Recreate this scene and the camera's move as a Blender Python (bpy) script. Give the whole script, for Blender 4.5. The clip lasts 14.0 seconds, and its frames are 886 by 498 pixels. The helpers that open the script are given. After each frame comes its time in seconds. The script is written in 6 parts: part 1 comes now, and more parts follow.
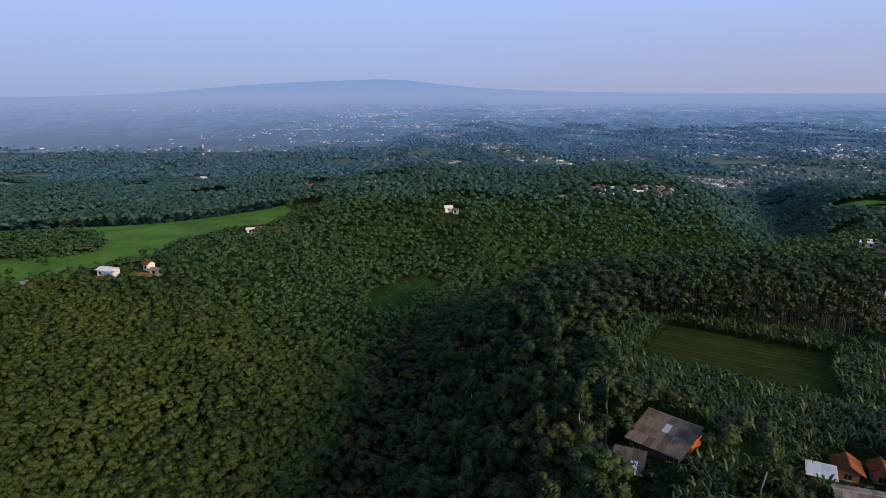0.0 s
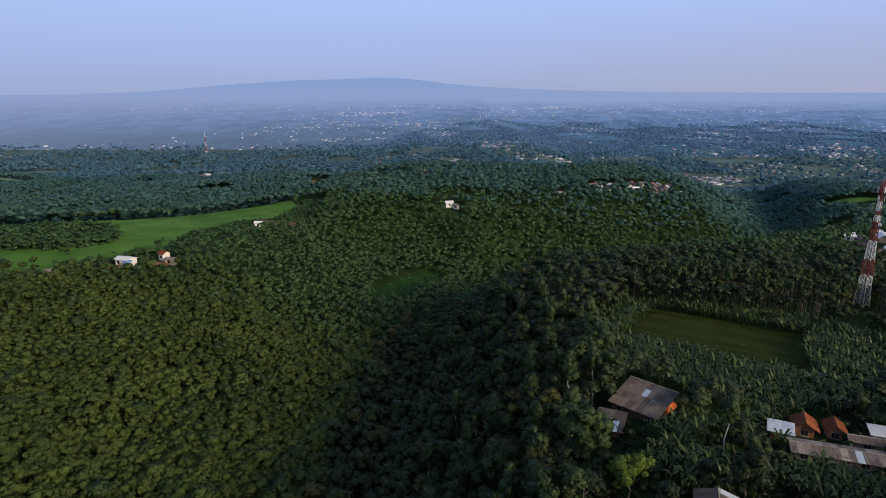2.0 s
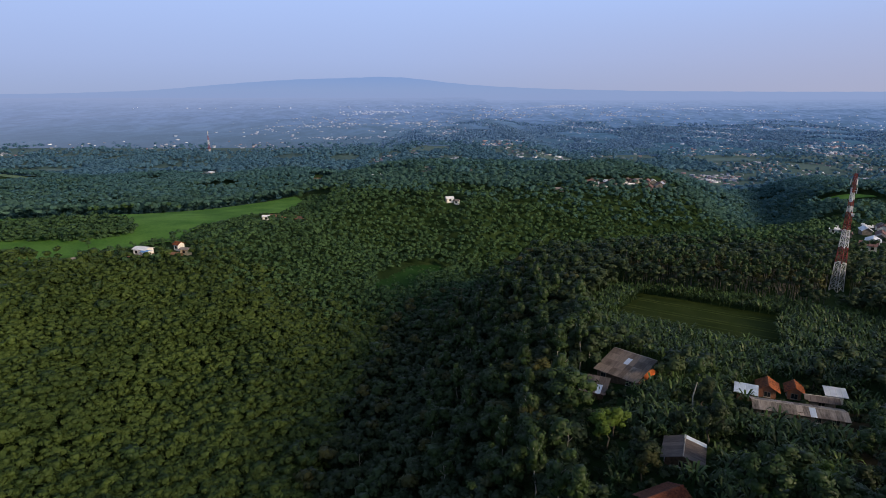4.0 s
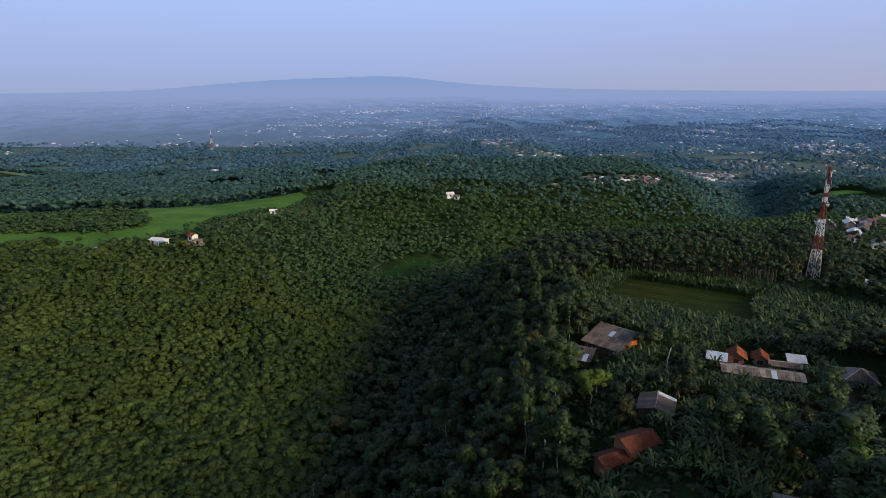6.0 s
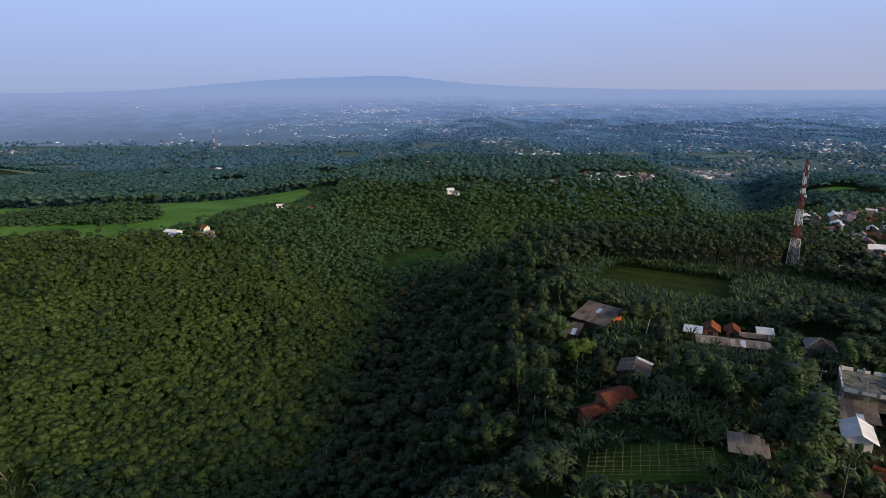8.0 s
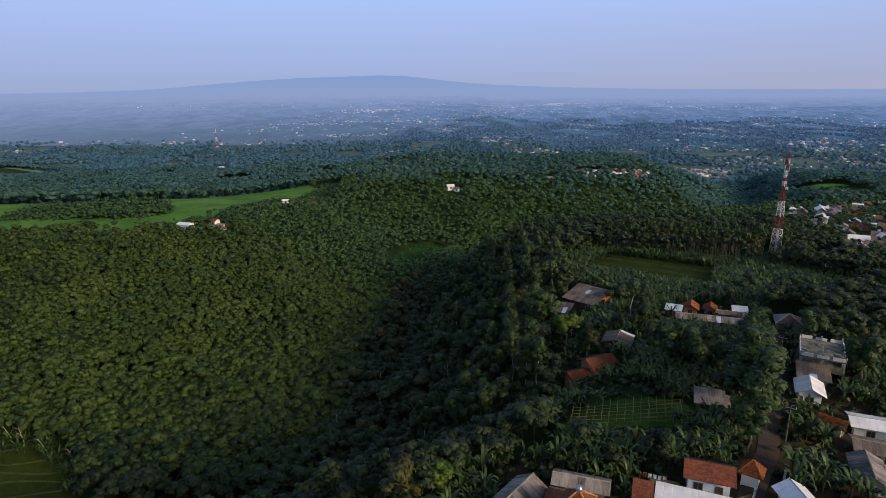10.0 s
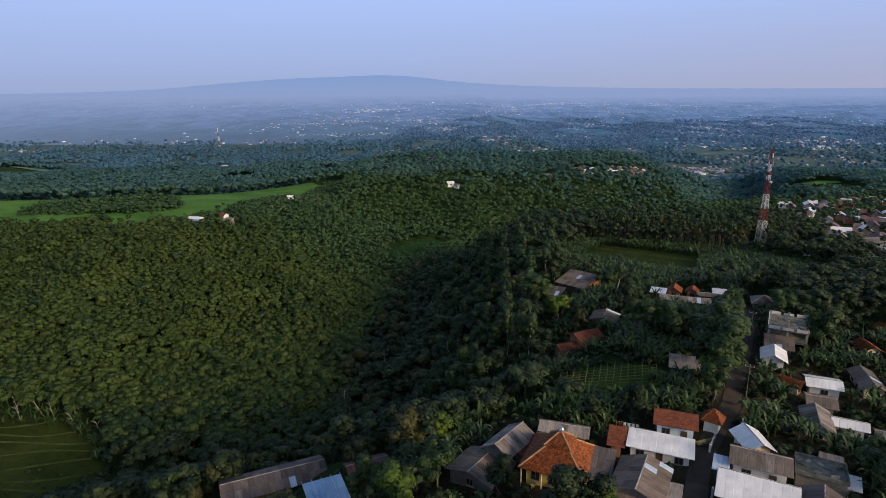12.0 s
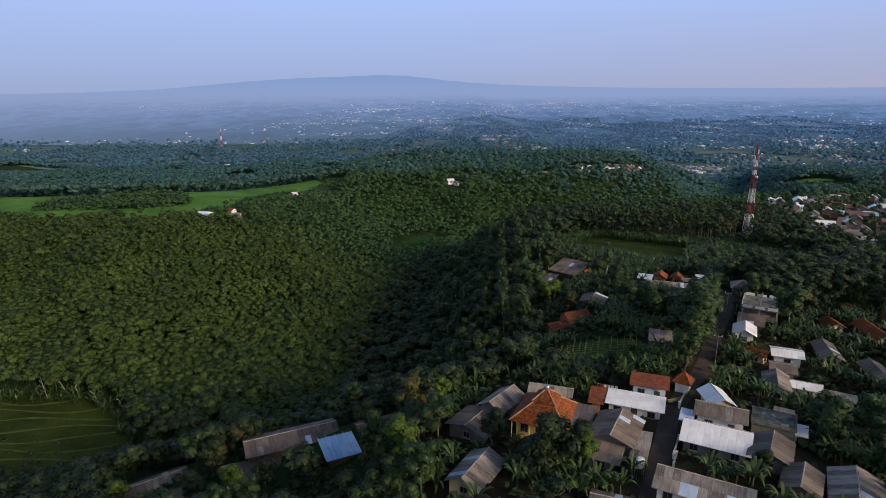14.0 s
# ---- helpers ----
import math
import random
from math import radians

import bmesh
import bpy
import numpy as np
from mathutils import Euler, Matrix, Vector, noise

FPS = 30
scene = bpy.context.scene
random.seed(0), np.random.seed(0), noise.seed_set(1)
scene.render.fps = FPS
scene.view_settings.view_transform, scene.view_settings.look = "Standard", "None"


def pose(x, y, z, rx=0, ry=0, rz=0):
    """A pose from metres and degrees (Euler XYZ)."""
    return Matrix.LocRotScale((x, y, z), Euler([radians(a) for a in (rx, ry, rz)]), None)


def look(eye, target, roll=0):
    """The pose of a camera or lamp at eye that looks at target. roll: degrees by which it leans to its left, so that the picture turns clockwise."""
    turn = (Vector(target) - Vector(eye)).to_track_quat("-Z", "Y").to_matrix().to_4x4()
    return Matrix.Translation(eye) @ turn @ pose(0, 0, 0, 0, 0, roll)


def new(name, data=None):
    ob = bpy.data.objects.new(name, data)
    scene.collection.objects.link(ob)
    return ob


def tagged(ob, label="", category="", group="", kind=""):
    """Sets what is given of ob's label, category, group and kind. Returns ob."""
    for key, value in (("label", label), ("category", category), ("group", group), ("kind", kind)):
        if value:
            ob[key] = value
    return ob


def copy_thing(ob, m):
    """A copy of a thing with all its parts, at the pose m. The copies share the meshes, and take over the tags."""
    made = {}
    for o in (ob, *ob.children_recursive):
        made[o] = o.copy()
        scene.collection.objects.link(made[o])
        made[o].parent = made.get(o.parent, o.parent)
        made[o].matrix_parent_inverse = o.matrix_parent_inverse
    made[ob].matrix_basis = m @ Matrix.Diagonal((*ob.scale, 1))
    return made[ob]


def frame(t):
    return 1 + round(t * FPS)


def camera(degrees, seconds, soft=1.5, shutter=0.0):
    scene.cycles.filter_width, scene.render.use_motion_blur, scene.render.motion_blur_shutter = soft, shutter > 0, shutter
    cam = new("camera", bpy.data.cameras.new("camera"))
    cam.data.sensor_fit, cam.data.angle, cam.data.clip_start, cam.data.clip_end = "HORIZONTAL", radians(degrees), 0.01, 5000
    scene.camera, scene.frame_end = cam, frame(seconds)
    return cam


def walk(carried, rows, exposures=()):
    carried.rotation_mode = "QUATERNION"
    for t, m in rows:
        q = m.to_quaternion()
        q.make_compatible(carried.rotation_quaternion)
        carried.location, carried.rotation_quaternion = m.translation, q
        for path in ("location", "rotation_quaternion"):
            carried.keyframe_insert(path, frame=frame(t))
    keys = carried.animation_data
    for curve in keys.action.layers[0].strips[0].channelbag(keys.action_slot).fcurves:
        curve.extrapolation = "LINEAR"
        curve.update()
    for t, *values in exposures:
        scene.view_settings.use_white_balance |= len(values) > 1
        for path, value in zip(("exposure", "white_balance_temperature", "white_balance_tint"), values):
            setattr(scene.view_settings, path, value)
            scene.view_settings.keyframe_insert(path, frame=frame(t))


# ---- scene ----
cam = camera(73.2, 14.0, soft=0.8)
PATH = [
    (0, look((1.099, 1.849, 63.231), (-0.131, 98.678, 38.280), -0.24)),
    (1, look((0.962, -4.500, 63.200), (-0.296, 92.301, 38.138), -0.18)),
    (2, look((0.834, -11.152, 63.137), (-0.447, 85.623, 37.981), -0.14)),
    (3, look((0.717, -18.102, 63.039), (-0.585, 78.652, 37.800), -0.12)),
    (4, look((0.612, -25.302, 62.902), (-0.707, 71.433, 37.593), -0.12)),
    (5, look((0.522, -32.676, 62.725), (-0.812, 64.044, 37.357), -0.13)),
    (6, look((0.450, -40.129, 62.510), (-0.899, 56.577, 37.094), -0.15)),
    (7, look((0.397, -47.561, 62.264), (-0.967, 49.135, 36.808), -0.17)),
    (8, look((0.365, -54.875, 61.992), (-1.013, 41.812, 36.504), -0.21)),
    (9, look((0.357, -61.991, 61.706), (-1.037, 34.689, 36.192), -0.24)),
    (10, look((0.374, -68.855, 61.418), (-1.038, 27.819, 35.883), -0.28)),
    (11, look((0.419, -75.452, 61.143), (-1.013, 21.218, 35.591), -0.32)),
    (12, look((0.494, -81.817, 60.900), (-0.962, 14.849, 35.334), -0.35)),
    (13, look((0.601, -88.044, 60.708), (-0.883, 8.618, 35.131), -0.38)),
    (14, look((0.743, -94.302, 60.591), (-0.775, 2.357, 35.003), -0.40)),
]
walk(cam, PATH)

# ---- world, sun, exposure ----
SUN = Vector((0.72, -0.62, 0.38)).normalized()
world = bpy.data.worlds.new("evening_sky")
scene.world = world
world.use_nodes = True
wn, wl = world.node_tree.nodes, world.node_tree.links
wn.clear()
w_out, w_bg = wn.new("ShaderNodeOutputWorld"), wn.new("ShaderNodeBackground")
w_sky = wn.new("ShaderNodeTexSky")
w_sky.sky_type, w_sky.sun_disc = "NISHITA", False
w_sky.sun_elevation = math.asin(SUN.z)
w_sky.sun_rotation = math.atan2(SUN.x, SUN.y)
w_sky.air_density, w_sky.dust_density = 1.0, 2.0
w_geo, w_sep = wn.new("ShaderNodeTexCoord"), wn.new("ShaderNodeSeparateXYZ")
w_dim = wn.new("ShaderNodeVectorMath")
w_dim.operation = "SCALE"
w_dim.inputs["Scale"].default_value = 0.15
w_ramp = wn.new("ShaderNodeValToRGB")
w_side = wn.new("ShaderNodeMapRange")
w_side.inputs["From Min"].default_value, w_side.inputs["From Max"].default_value = -0.1, 0.75
w_pink = wn.new("ShaderNodeMix")
w_pink.data_type = "RGBA"
w_pink.inputs["B"].default_value = (0.44, 0.43, 0.565, 1)
w_fade = wn.new("ShaderNodeMapRange")
w_fade.inputs["From Min"].default_value, w_fade.inputs["From Max"].default_value = 0.0, 0.14
w_fade.inputs["To Min"].default_value, w_fade.inputs["To Max"].default_value = 0.75, 0.0
w_mul = wn.new("ShaderNodeMath")
w_mul.operation = "MULTIPLY"
w_up = wn.new("ShaderNodeMapRange")
w_up.inputs["From Min"].default_value, w_up.inputs["From Max"].default_value = 0.16, 0.6
w_mix = wn.new("ShaderNodeMix")
w_mix.data_type = "RGBA"
ramp = w_ramp.color_ramp
ramp.elements[0].position, ramp.elements[0].color = 0.0, (0.335, 0.41, 0.635, 1)
ramp.elements[1].position, ramp.elements[1].color = 0.15, (0.42, 0.565, 0.95, 1)
mid = ramp.elements.new(0.05)
mid.color = (0.375, 0.475, 0.77, 1)
wl.new(w_geo.outputs["Generated"], w_sep.inputs[0])
wl.new(w_sep.outputs["Z"], w_ramp.inputs[0])
wl.new(w_sep.outputs["X"], w_side.inputs["Value"])
wl.new(w_sep.outputs["Z"], w_fade.inputs["Value"])
wl.new(w_side.outputs["Result"], w_mul.inputs[0])
wl.new(w_fade.outputs["Result"], w_mul.inputs[1])
wl.new(w_mul.outputs[0], w_pink.inputs["Factor"])
wl.new(w_ramp.outputs["Color"], w_pink.inputs["A"])
wl.new(w_sep.outputs["Z"], w_up.inputs["Value"])
wl.new(w_up.outputs["Result"], w_mix.inputs["Factor"])
wl.new(w_pink.outputs["Result"], w_mix.inputs["A"])
wl.new(w_sky.outputs["Color"], w_dim.inputs[0])
wl.new(w_dim.outputs["Vector"], w_mix.inputs["B"])
wl.new(w_mix.outputs["Result"], w_bg.inputs["Color"])
wl.new(w_bg.outputs[0], w_out.inputs["Surface"])
sun = new("sun", bpy.data.lights.new("sun", "SUN"))
sun.data.energy, sun.data.angle, sun.data.color = 3.5, radians(16.0), (1.0, 0.78, 0.53)
sun.matrix_world = look(SUN * 300, (0, 0, 0))
scene.view_settings.exposure = 0.0

# ---- materials ----
def material(name, low, high, rough=0.8, scale=1.0, bump=0.3, metal=0.0, spread=0.0, per_piece=0.0, spec=0.3, fine=9.0, through_light=0.0, streak=0.0, tiles=0.0):
    """A surface whose colour wanders between low and high at two scales. spread: tint by loose piece of a mesh; per_piece: tint by object."""
    m = bpy.data.materials.new(name)
    m.use_nodes = True
    n, l = m.node_tree.nodes, m.node_tree.links
    b = n["Principled BSDF"]
    b.inputs["Roughness"].default_value, b.inputs["Metallic"].default_value = rough, metal
    b.inputs["Specular IOR Level"].default_value = spec
    pos = n.new("ShaderNodeNewGeometry")
    a, f = n.new("ShaderNodeTexNoise"), n.new("ShaderNodeTexNoise")
    a.inputs["Scale"].default_value, f.inputs["Scale"].default_value = scale, scale * fine
    a.inputs["Detail"].default_value, f.inputs["Detail"].default_value = 3, 2
    l.new(pos.outputs["Position"], a.inputs["Vector"])
    l.new(pos.outputs["Position"], f.inputs["Vector"])
    add = n.new("ShaderNodeMath")
    add.operation = "MULTIPLY_ADD"
    add.inputs[1].default_value = 0.45
    l.new(f.outputs["Fac"], add.inputs[0])
    rng = n.new("ShaderNodeMapRange")
    rng.inputs["From Min"].default_value, rng.inputs["From Max"].default_value = 0.5, 1.0
    l.new(a.outputs["Fac"], add.inputs[2])
    last = add.outputs[0]
    if streak or tiles:
        at = n.new("ShaderNodeTexCoord")
        move = n.new("ShaderNodeMapping")
        if streak:
            pick, wide = n.new("ShaderNodeObjectInfo"), n.new("ShaderNodeVectorMath")
            wide.operation = "SCALE"
            wide.inputs["Scale"].default_value = 37.0
            l.new(pick.outputs["Random"], wide.inputs[0])
            l.new(wide.outputs["Vector"], move.inputs["Location"])
            move.inputs["Scale"].default_value = (5.0, 0.7, 1.0)
            tex = n.new("ShaderNodeTexNoise")
            tex.inputs["Scale"].default_value, tex.inputs["Detail"].default_value = 1.0, 4
            val = tex.outputs["Fac"]
        else:
            move.inputs["Scale"].default_value = (4.0, 4.0, 5.5)
            tex = n.new("ShaderNodeTexVoronoi")
            tex.inputs["Scale"].default_value = 1.0
            cut = n.new("ShaderNodeSeparateColor")
            l.new(tex.outputs["Color"], cut.inputs[0])
            val = cut.outputs[0]
        l.new(at.outputs["Object"], move.inputs["Vector"])
        l.new(move.outputs["Vector"], tex.inputs["Vector"])
        sub, inc = n.new("ShaderNodeMath"), n.new("ShaderNodeMath")
        sub.operation, inc.operation = "SUBTRACT", "MULTIPLY_ADD"
        sub.inputs[1].default_value, inc.inputs[1].default_value = 0.5, streak or tiles
        l.new(val, sub.inputs[0])
        l.new(sub.outputs[0], inc.inputs[0])
        l.new(last, inc.inputs[2])
        last = inc.outputs[0]
    if spread or per_piece:
        more = n.new("ShaderNodeMath")
        more.operation = "MULTIPLY_ADD"
        more.inputs[1].default_value = spread or per_piece
        if spread:
            l.new(pos.outputs["Random Per Island"], more.inputs[0])
        else:
            l.new(n.new("ShaderNodeObjectInfo").outputs["Random"], more.inputs[0])
        l.new(last, more.inputs[2])
        last = more.outputs[0]
        rng.inputs["From Max"].default_value = 1.0 + (spread or per_piece) * 0.8
    l.new(last, rng.inputs["Value"])
    mix = n.new("ShaderNodeMix")
    mix.data_type = "RGBA"
    mix.inputs["A"].default_value, mix.inputs["B"].default_value = (*low, 1), (*high, 1)
    l.new(rng.outputs["Result"], mix.inputs["Factor"])
    l.new(mix.outputs["Result"], b.inputs["Base Color"])
    if bump:
        bp = n.new("ShaderNodeBump")
        bp.inputs["Strength"].default_value, bp.inputs["Distance"].default_value = bump, 0.1 / scale ** 0.5
        l.new(f.outputs["Fac"], bp.inputs["Height"])
        l.new(bp.outputs["Normal"], b.inputs["Normal"])
    if through_light:
        t = n.new("ShaderNodeBsdfTranslucent")
        s = n.new("ShaderNodeMixShader")
        s.inputs[0].default_value = through_light
        l.new(mix.outputs["Result"], t.inputs["Color"])
        l.new(b.outputs[0], s.inputs[1])
        l.new(t.outputs[0], s.inputs[2])
        l.new(s.outputs[0], n["Material Output"].inputs["Surface"])
    return m


M = {}
M["soil"] = material("soil", (0.014, 0.032, 0.010), (0.034, 0.056, 0.020), 0.95, 0.12, 0.5, fine=14, spec=0.03)
# Meadow green shifted to blue: distance haze put into the colour.
M["hazed_far_meadow"] = material("hazed_far_meadow", (0.035, 0.077, 0.079), (0.077, 0.127, 0.108), 0.95, 0.012, 0.0, fine=9)
M["forest"] = material("forest_leaves", (0.028, 0.054, 0.014), (0.089, 0.135, 0.033), 0.65, 0.035, 0.0, spread=0.25, fine=4, through_light=0.35, spec=0.22)
# Olive tone of the mixed trees, darkened to carry the ravine's shade.
M["ravine"] = material("shade_darkened_leaves", (0.012, 0.027, 0.011), (0.048, 0.073, 0.026), 0.62, 0.12, 0.0, spread=0.35, fine=4, through_light=0.25, spec=0.28)
# Four far woods: distance haze put into the leaf colours, bluer further out.
M["farwood2"] = material("hazed_distant_leaves", (0.078, 0.178, 0.245), (0.112, 0.228, 0.310), 0.75, 0.02, 0.0, spread=0.3, fine=6, through_light=0.4, spec=0.12)
M["farwood3"] = material("hazed_plain_leaves", (0.125, 0.235, 0.385), (0.165, 0.290, 0.455), 0.8, 0.02, 0.0, spread=0.3, fine=6, through_light=0.4, spec=0.1)
M["farwood"] = material("hazed_far_leaves", (0.056, 0.142, 0.148), (0.098, 0.204, 0.206), 0.75, 0.012, 0.0, spread=0.2, fine=6, through_light=0.4, spec=0.2)
M["midwood"] = material("hazed_crest_leaves", (0.044, 0.108, 0.090), (0.096, 0.188, 0.148), 0.72, 0.02, 0.0, spread=0.2, fine=6, through_light=0.4, spec=0.22)
# Forest green with a little haze blue put into it.
M["hill_forest"] = material("hazed_hill_leaves", (0.023, 0.058, 0.023), (0.073, 0.138, 0.050), 0.7, 0.05, 0.0, spread=0.25, fine=4, through_light=0.25, spec=0.24)
M["tree_leaf"] = material("tree_leaves", (0.012, 0.031, 0.008), (0.049, 0.086, 0.022), 0.55, 0.25, 0.0, spread=0.35, fine=5, through_light=0.25, spec=0.3)
M["lime_leaf"] = material("lime_green_leaves", (0.041, 0.082, 0.010), (0.115, 0.172, 0.029), 0.55, 0.4, 0.0, spread=0.3, fine=5, through_light=0.25, spec=0.2)
M["light_leaf"] = material("light_green_leaves", (0.038, 0.068, 0.014), (0.100, 0.148, 0.034), 0.6, 0.3, 0.0, spread=0.3, fine=5, through_light=0.25, spec=0.2)
M["olive_leaf"] = material("olive_brown_leaves", (0.033, 0.037, 0.010), (0.090, 0.094, 0.029), 0.6, 0.4, 0.0, spread=0.3, fine=5, through_light=0.25, spec=0.25)
M["dark_leaf"] = material("dark_tree_leaves", (0.007, 0.018, 0.006), (0.028, 0.046, 0.014), 0.6, 0.3, 0.0, spread=0.3, fine=5, through_light=0.2, spec=0.28)
M["bark"] = material("bark", (0.06, 0.05, 0.035), (0.17, 0.145, 0.11), 0.9, 1.5, 0.4)
M["grey_bark"] = material("grey_bark", (0.085, 0.078, 0.066), (0.20, 0.18, 0.15), 0.9, 1.2, 0.3)
M["pale_bark"] = material("pale_bark", (0.220, 0.200, 0.170), (0.420, 0.390, 0.340), 0.9, 1.2, 0.3)
M["banana"] = material("banana_leaves", (0.004, 0.013, 0.003), (0.062, 0.105, 0.026), 0.5, 0.3, 0.0, spread=0.7, fine=6, spec=0.28)
M["banana_stem"] = material("banana_stem", (0.056, 0.080, 0.032), (0.128, 0.136, 0.064), 0.7, 1.5, 0.2)
M["pasture"] = material("pasture_grass", (0.044, 0.118, 0.022), (0.118, 0.232, 0.050), 0.9, 0.05, 0.3, fine=18, spec=0.03)
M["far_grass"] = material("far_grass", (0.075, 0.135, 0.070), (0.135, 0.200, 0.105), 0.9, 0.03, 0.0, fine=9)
# Field grass with distance haze put into its colour.
M["hazy_grass"] = material("hazed_field_grass", (0.075, 0.135, 0.140), (0.115, 0.175, 0.175), 0.9, 0.02, 0.0, fine=9, spec=0.05)
# Grass colour darkened to carry the shadow that lies on the glade.
M["shaded_glade_grass"] = material("shaded_glade_grass", (0.012, 0.038, 0.010), (0.025, 0.066, 0.017), 0.9, 0.08, 0.3, fine=14, spec=0.03)
M["crop"] = material("crop_rows", (0.017, 0.028, 0.007), (0.031, 0.045, 0.012), 0.95, 0.15, 0.4, fine=16, spec=0.03)
M["paddy"] = material("paddy_grass", (0.012, 0.022, 0.005), (0.042, 0.056, 0.013), 0.9, 0.07, 0.4, fine=9, spec=0.03)
M["garden"] = material("garden_grass", (0.022, 0.050, 0.009), (0.055, 0.090, 0.018), 0.9, 0.25, 0.4, fine=12, spec=0.03)
M["bund"] = material("dry_grass_bank", (0.030, 0.046, 0.012), (0.054, 0.072, 0.022), 0.95, 0.5, 0.3, spec=0.03)
M["asphalt"] = material("worn_asphalt", (0.044, 0.035, 0.029), (0.088, 0.070, 0.058), 0.9, 0.4, 0.3, fine=20, spec=0.12)
M["yard"] = material("trodden_brown_earth", (0.022, 0.020, 0.011), (0.062, 0.048, 0.030), 0.95, 0.25, 0.4, fine=12, spec=0.05)
M["dirt"] = material("bare_red_earth", (0.14, 0.075, 0.045), (0.24, 0.14, 0.09), 0.95, 0.3, 0.3, spec=0.05)
M["sheet"] = material("weathered_roof_sheet", (0.058, 0.048, 0.043), (0.310, 0.270, 0.246), 0.75, 0.5, 0.15, per_piece=0.75, fine=12, streak=1.5)
M["brown_sheet"] = material("brown_roof_sheet", (0.064, 0.050, 0.043), (0.196, 0.158, 0.136), 0.8, 0.5, 0.15, per_piece=0.75, fine=12, streak=1.5)
M["dark_sheet"] = material("dark_roof_sheet", (0.054, 0.044, 0.042), (0.160, 0.130, 0.120), 0.75, 0.4, 0.15, per_piece=0.75, fine=12, streak=1.5)
M["white_sheet"] = material("white_metal_sheet", (0.550, 0.550, 0.570), (0.850, 0.850, 0.870), 0.45, 0.4, 0.1, per_piece=0.2, fine=14, spec=0.5, streak=0.4)
M["blue_sheet"] = material("blue_metal_sheet", (0.13, 0.27, 0.52), (0.26, 0.45, 0.72), 0.5, 0.4, 0.1, per_piece=0.4, fine=14, spec=0.5, streak=1.1)
M["pale_blue_sheet"] = material("pale_blue_metal_sheet", (0.33, 0.40, 0.52), (0.52, 0.60, 0.72), 0.45, 0.4, 0.1, per_piece=0.3, fine=14, spec=0.5, streak=1.1)
M["tile"] = material("orange_clay_tiles", (0.080, 0.022, 0.008), (0.290, 0.084, 0.022), 0.8, 1.6, 0.4, per_piece=0.25, fine=6, tiles=0.7)
M["pale_cap"] = material("mortar_caps", (0.26, 0.14, 0.07), (0.42, 0.26, 0.14), 0.85, 0.8, 0.2)
M["pale_ridge"] = material("pale_ridge_caps", (0.20, 0.18, 0.16), (0.46, 0.42, 0.38), 0.75, 0.9, 0.15)
M["red_tile"] = material("red_brown_clay_tiles", (0.094, 0.027, 0.016), (0.209, 0.065, 0.032), 0.8, 0.6, 0.4, per_piece=0.35, fine=10, tiles=0.7)
M["maroon_roof"] = material("maroon_roofing", (0.095, 0.048, 0.048), (0.220, 0.130, 0.125), 0.85, 0.5, 0.2, per_piece=0.6, fine=10)
M["white_wall"] = material("white_plaster", (0.60, 0.58, 0.54), (0.78, 0.76, 0.72), 0.85, 0.6, 0.1, fine=8)
M["cream_wall"] = material("cream_plaster", (0.55, 0.44, 0.28), (0.74, 0.62, 0.42), 0.85, 0.6, 0.1, fine=8)
M["yellow_wall"] = material("yellow_paint", (0.58, 0.38, 0.07), (0.76, 0.54, 0.14), 0.8, 0.6, 0.1, fine=8)
M["grey_wall"] = material("grey_render", (0.110, 0.100, 0.090), (0.240, 0.220, 0.200), 0.9, 0.6, 0.2, fine=8)
M["brick_wall"] = material("bare_brick", (0.20, 0.085, 0.05), (0.36, 0.17, 0.10), 0.9, 0.8, 0.3, fine=9)
M["orange_wall"] = material("orange_paint", (0.55, 0.12, 0.03), (0.75, 0.22, 0.06), 0.8, 0.6, 0.1)
M["pale_blue_wall"] = material("pale_blue_plaster", (0.42, 0.52, 0.60), (0.60, 0.68, 0.74), 0.85, 0.6, 0.1)
M["concrete"] = material("raw_concrete", (0.20, 0.20, 0.195), (0.38, 0.37, 0.36), 0.9, 0.8, 0.3, fine=9)
M["mossy_concrete"] = material("mossy_concrete", (0.050, 0.056, 0.040), (0.230, 0.220, 0.195), 0.95, 0.7, 0.3, fine=6)
M["wood"] = material("dark_wood", (0.05, 0.032, 0.022), (0.13, 0.085, 0.055), 0.8, 2.0, 0.2)
M["bamboo"] = material("dry_bamboo", (0.156, 0.132, 0.054), (0.276, 0.240, 0.120), 0.7, 1.5, 0.1)
M["pane"] = material("dark_window_glass", (0.015, 0.018, 0.022), (0.03, 0.034, 0.04), 0.12, 0.6, 0.0, spec=0.6)
M["red_paint"] = material("red_tower_paint", (0.13, 0.024, 0.022), (0.22, 0.045, 0.038), 0.6, 0.6, 0.1)
M["white_paint"] = material("white_tower_paint", (0.44, 0.44, 0.44), (0.62, 0.62, 0.61), 0.6, 0.6, 0.1)
M["frame_paint"] = material("dull_frame_paint", (0.16, 0.13, 0.10), (0.30, 0.26, 0.21), 0.7, 0.8, 0.1)
M["steel"] = material("dull_steel", (0.30, 0.31, 0.33), (0.5, 0.51, 0.53), 0.4, 1.0, 0.1, metal=0.8)


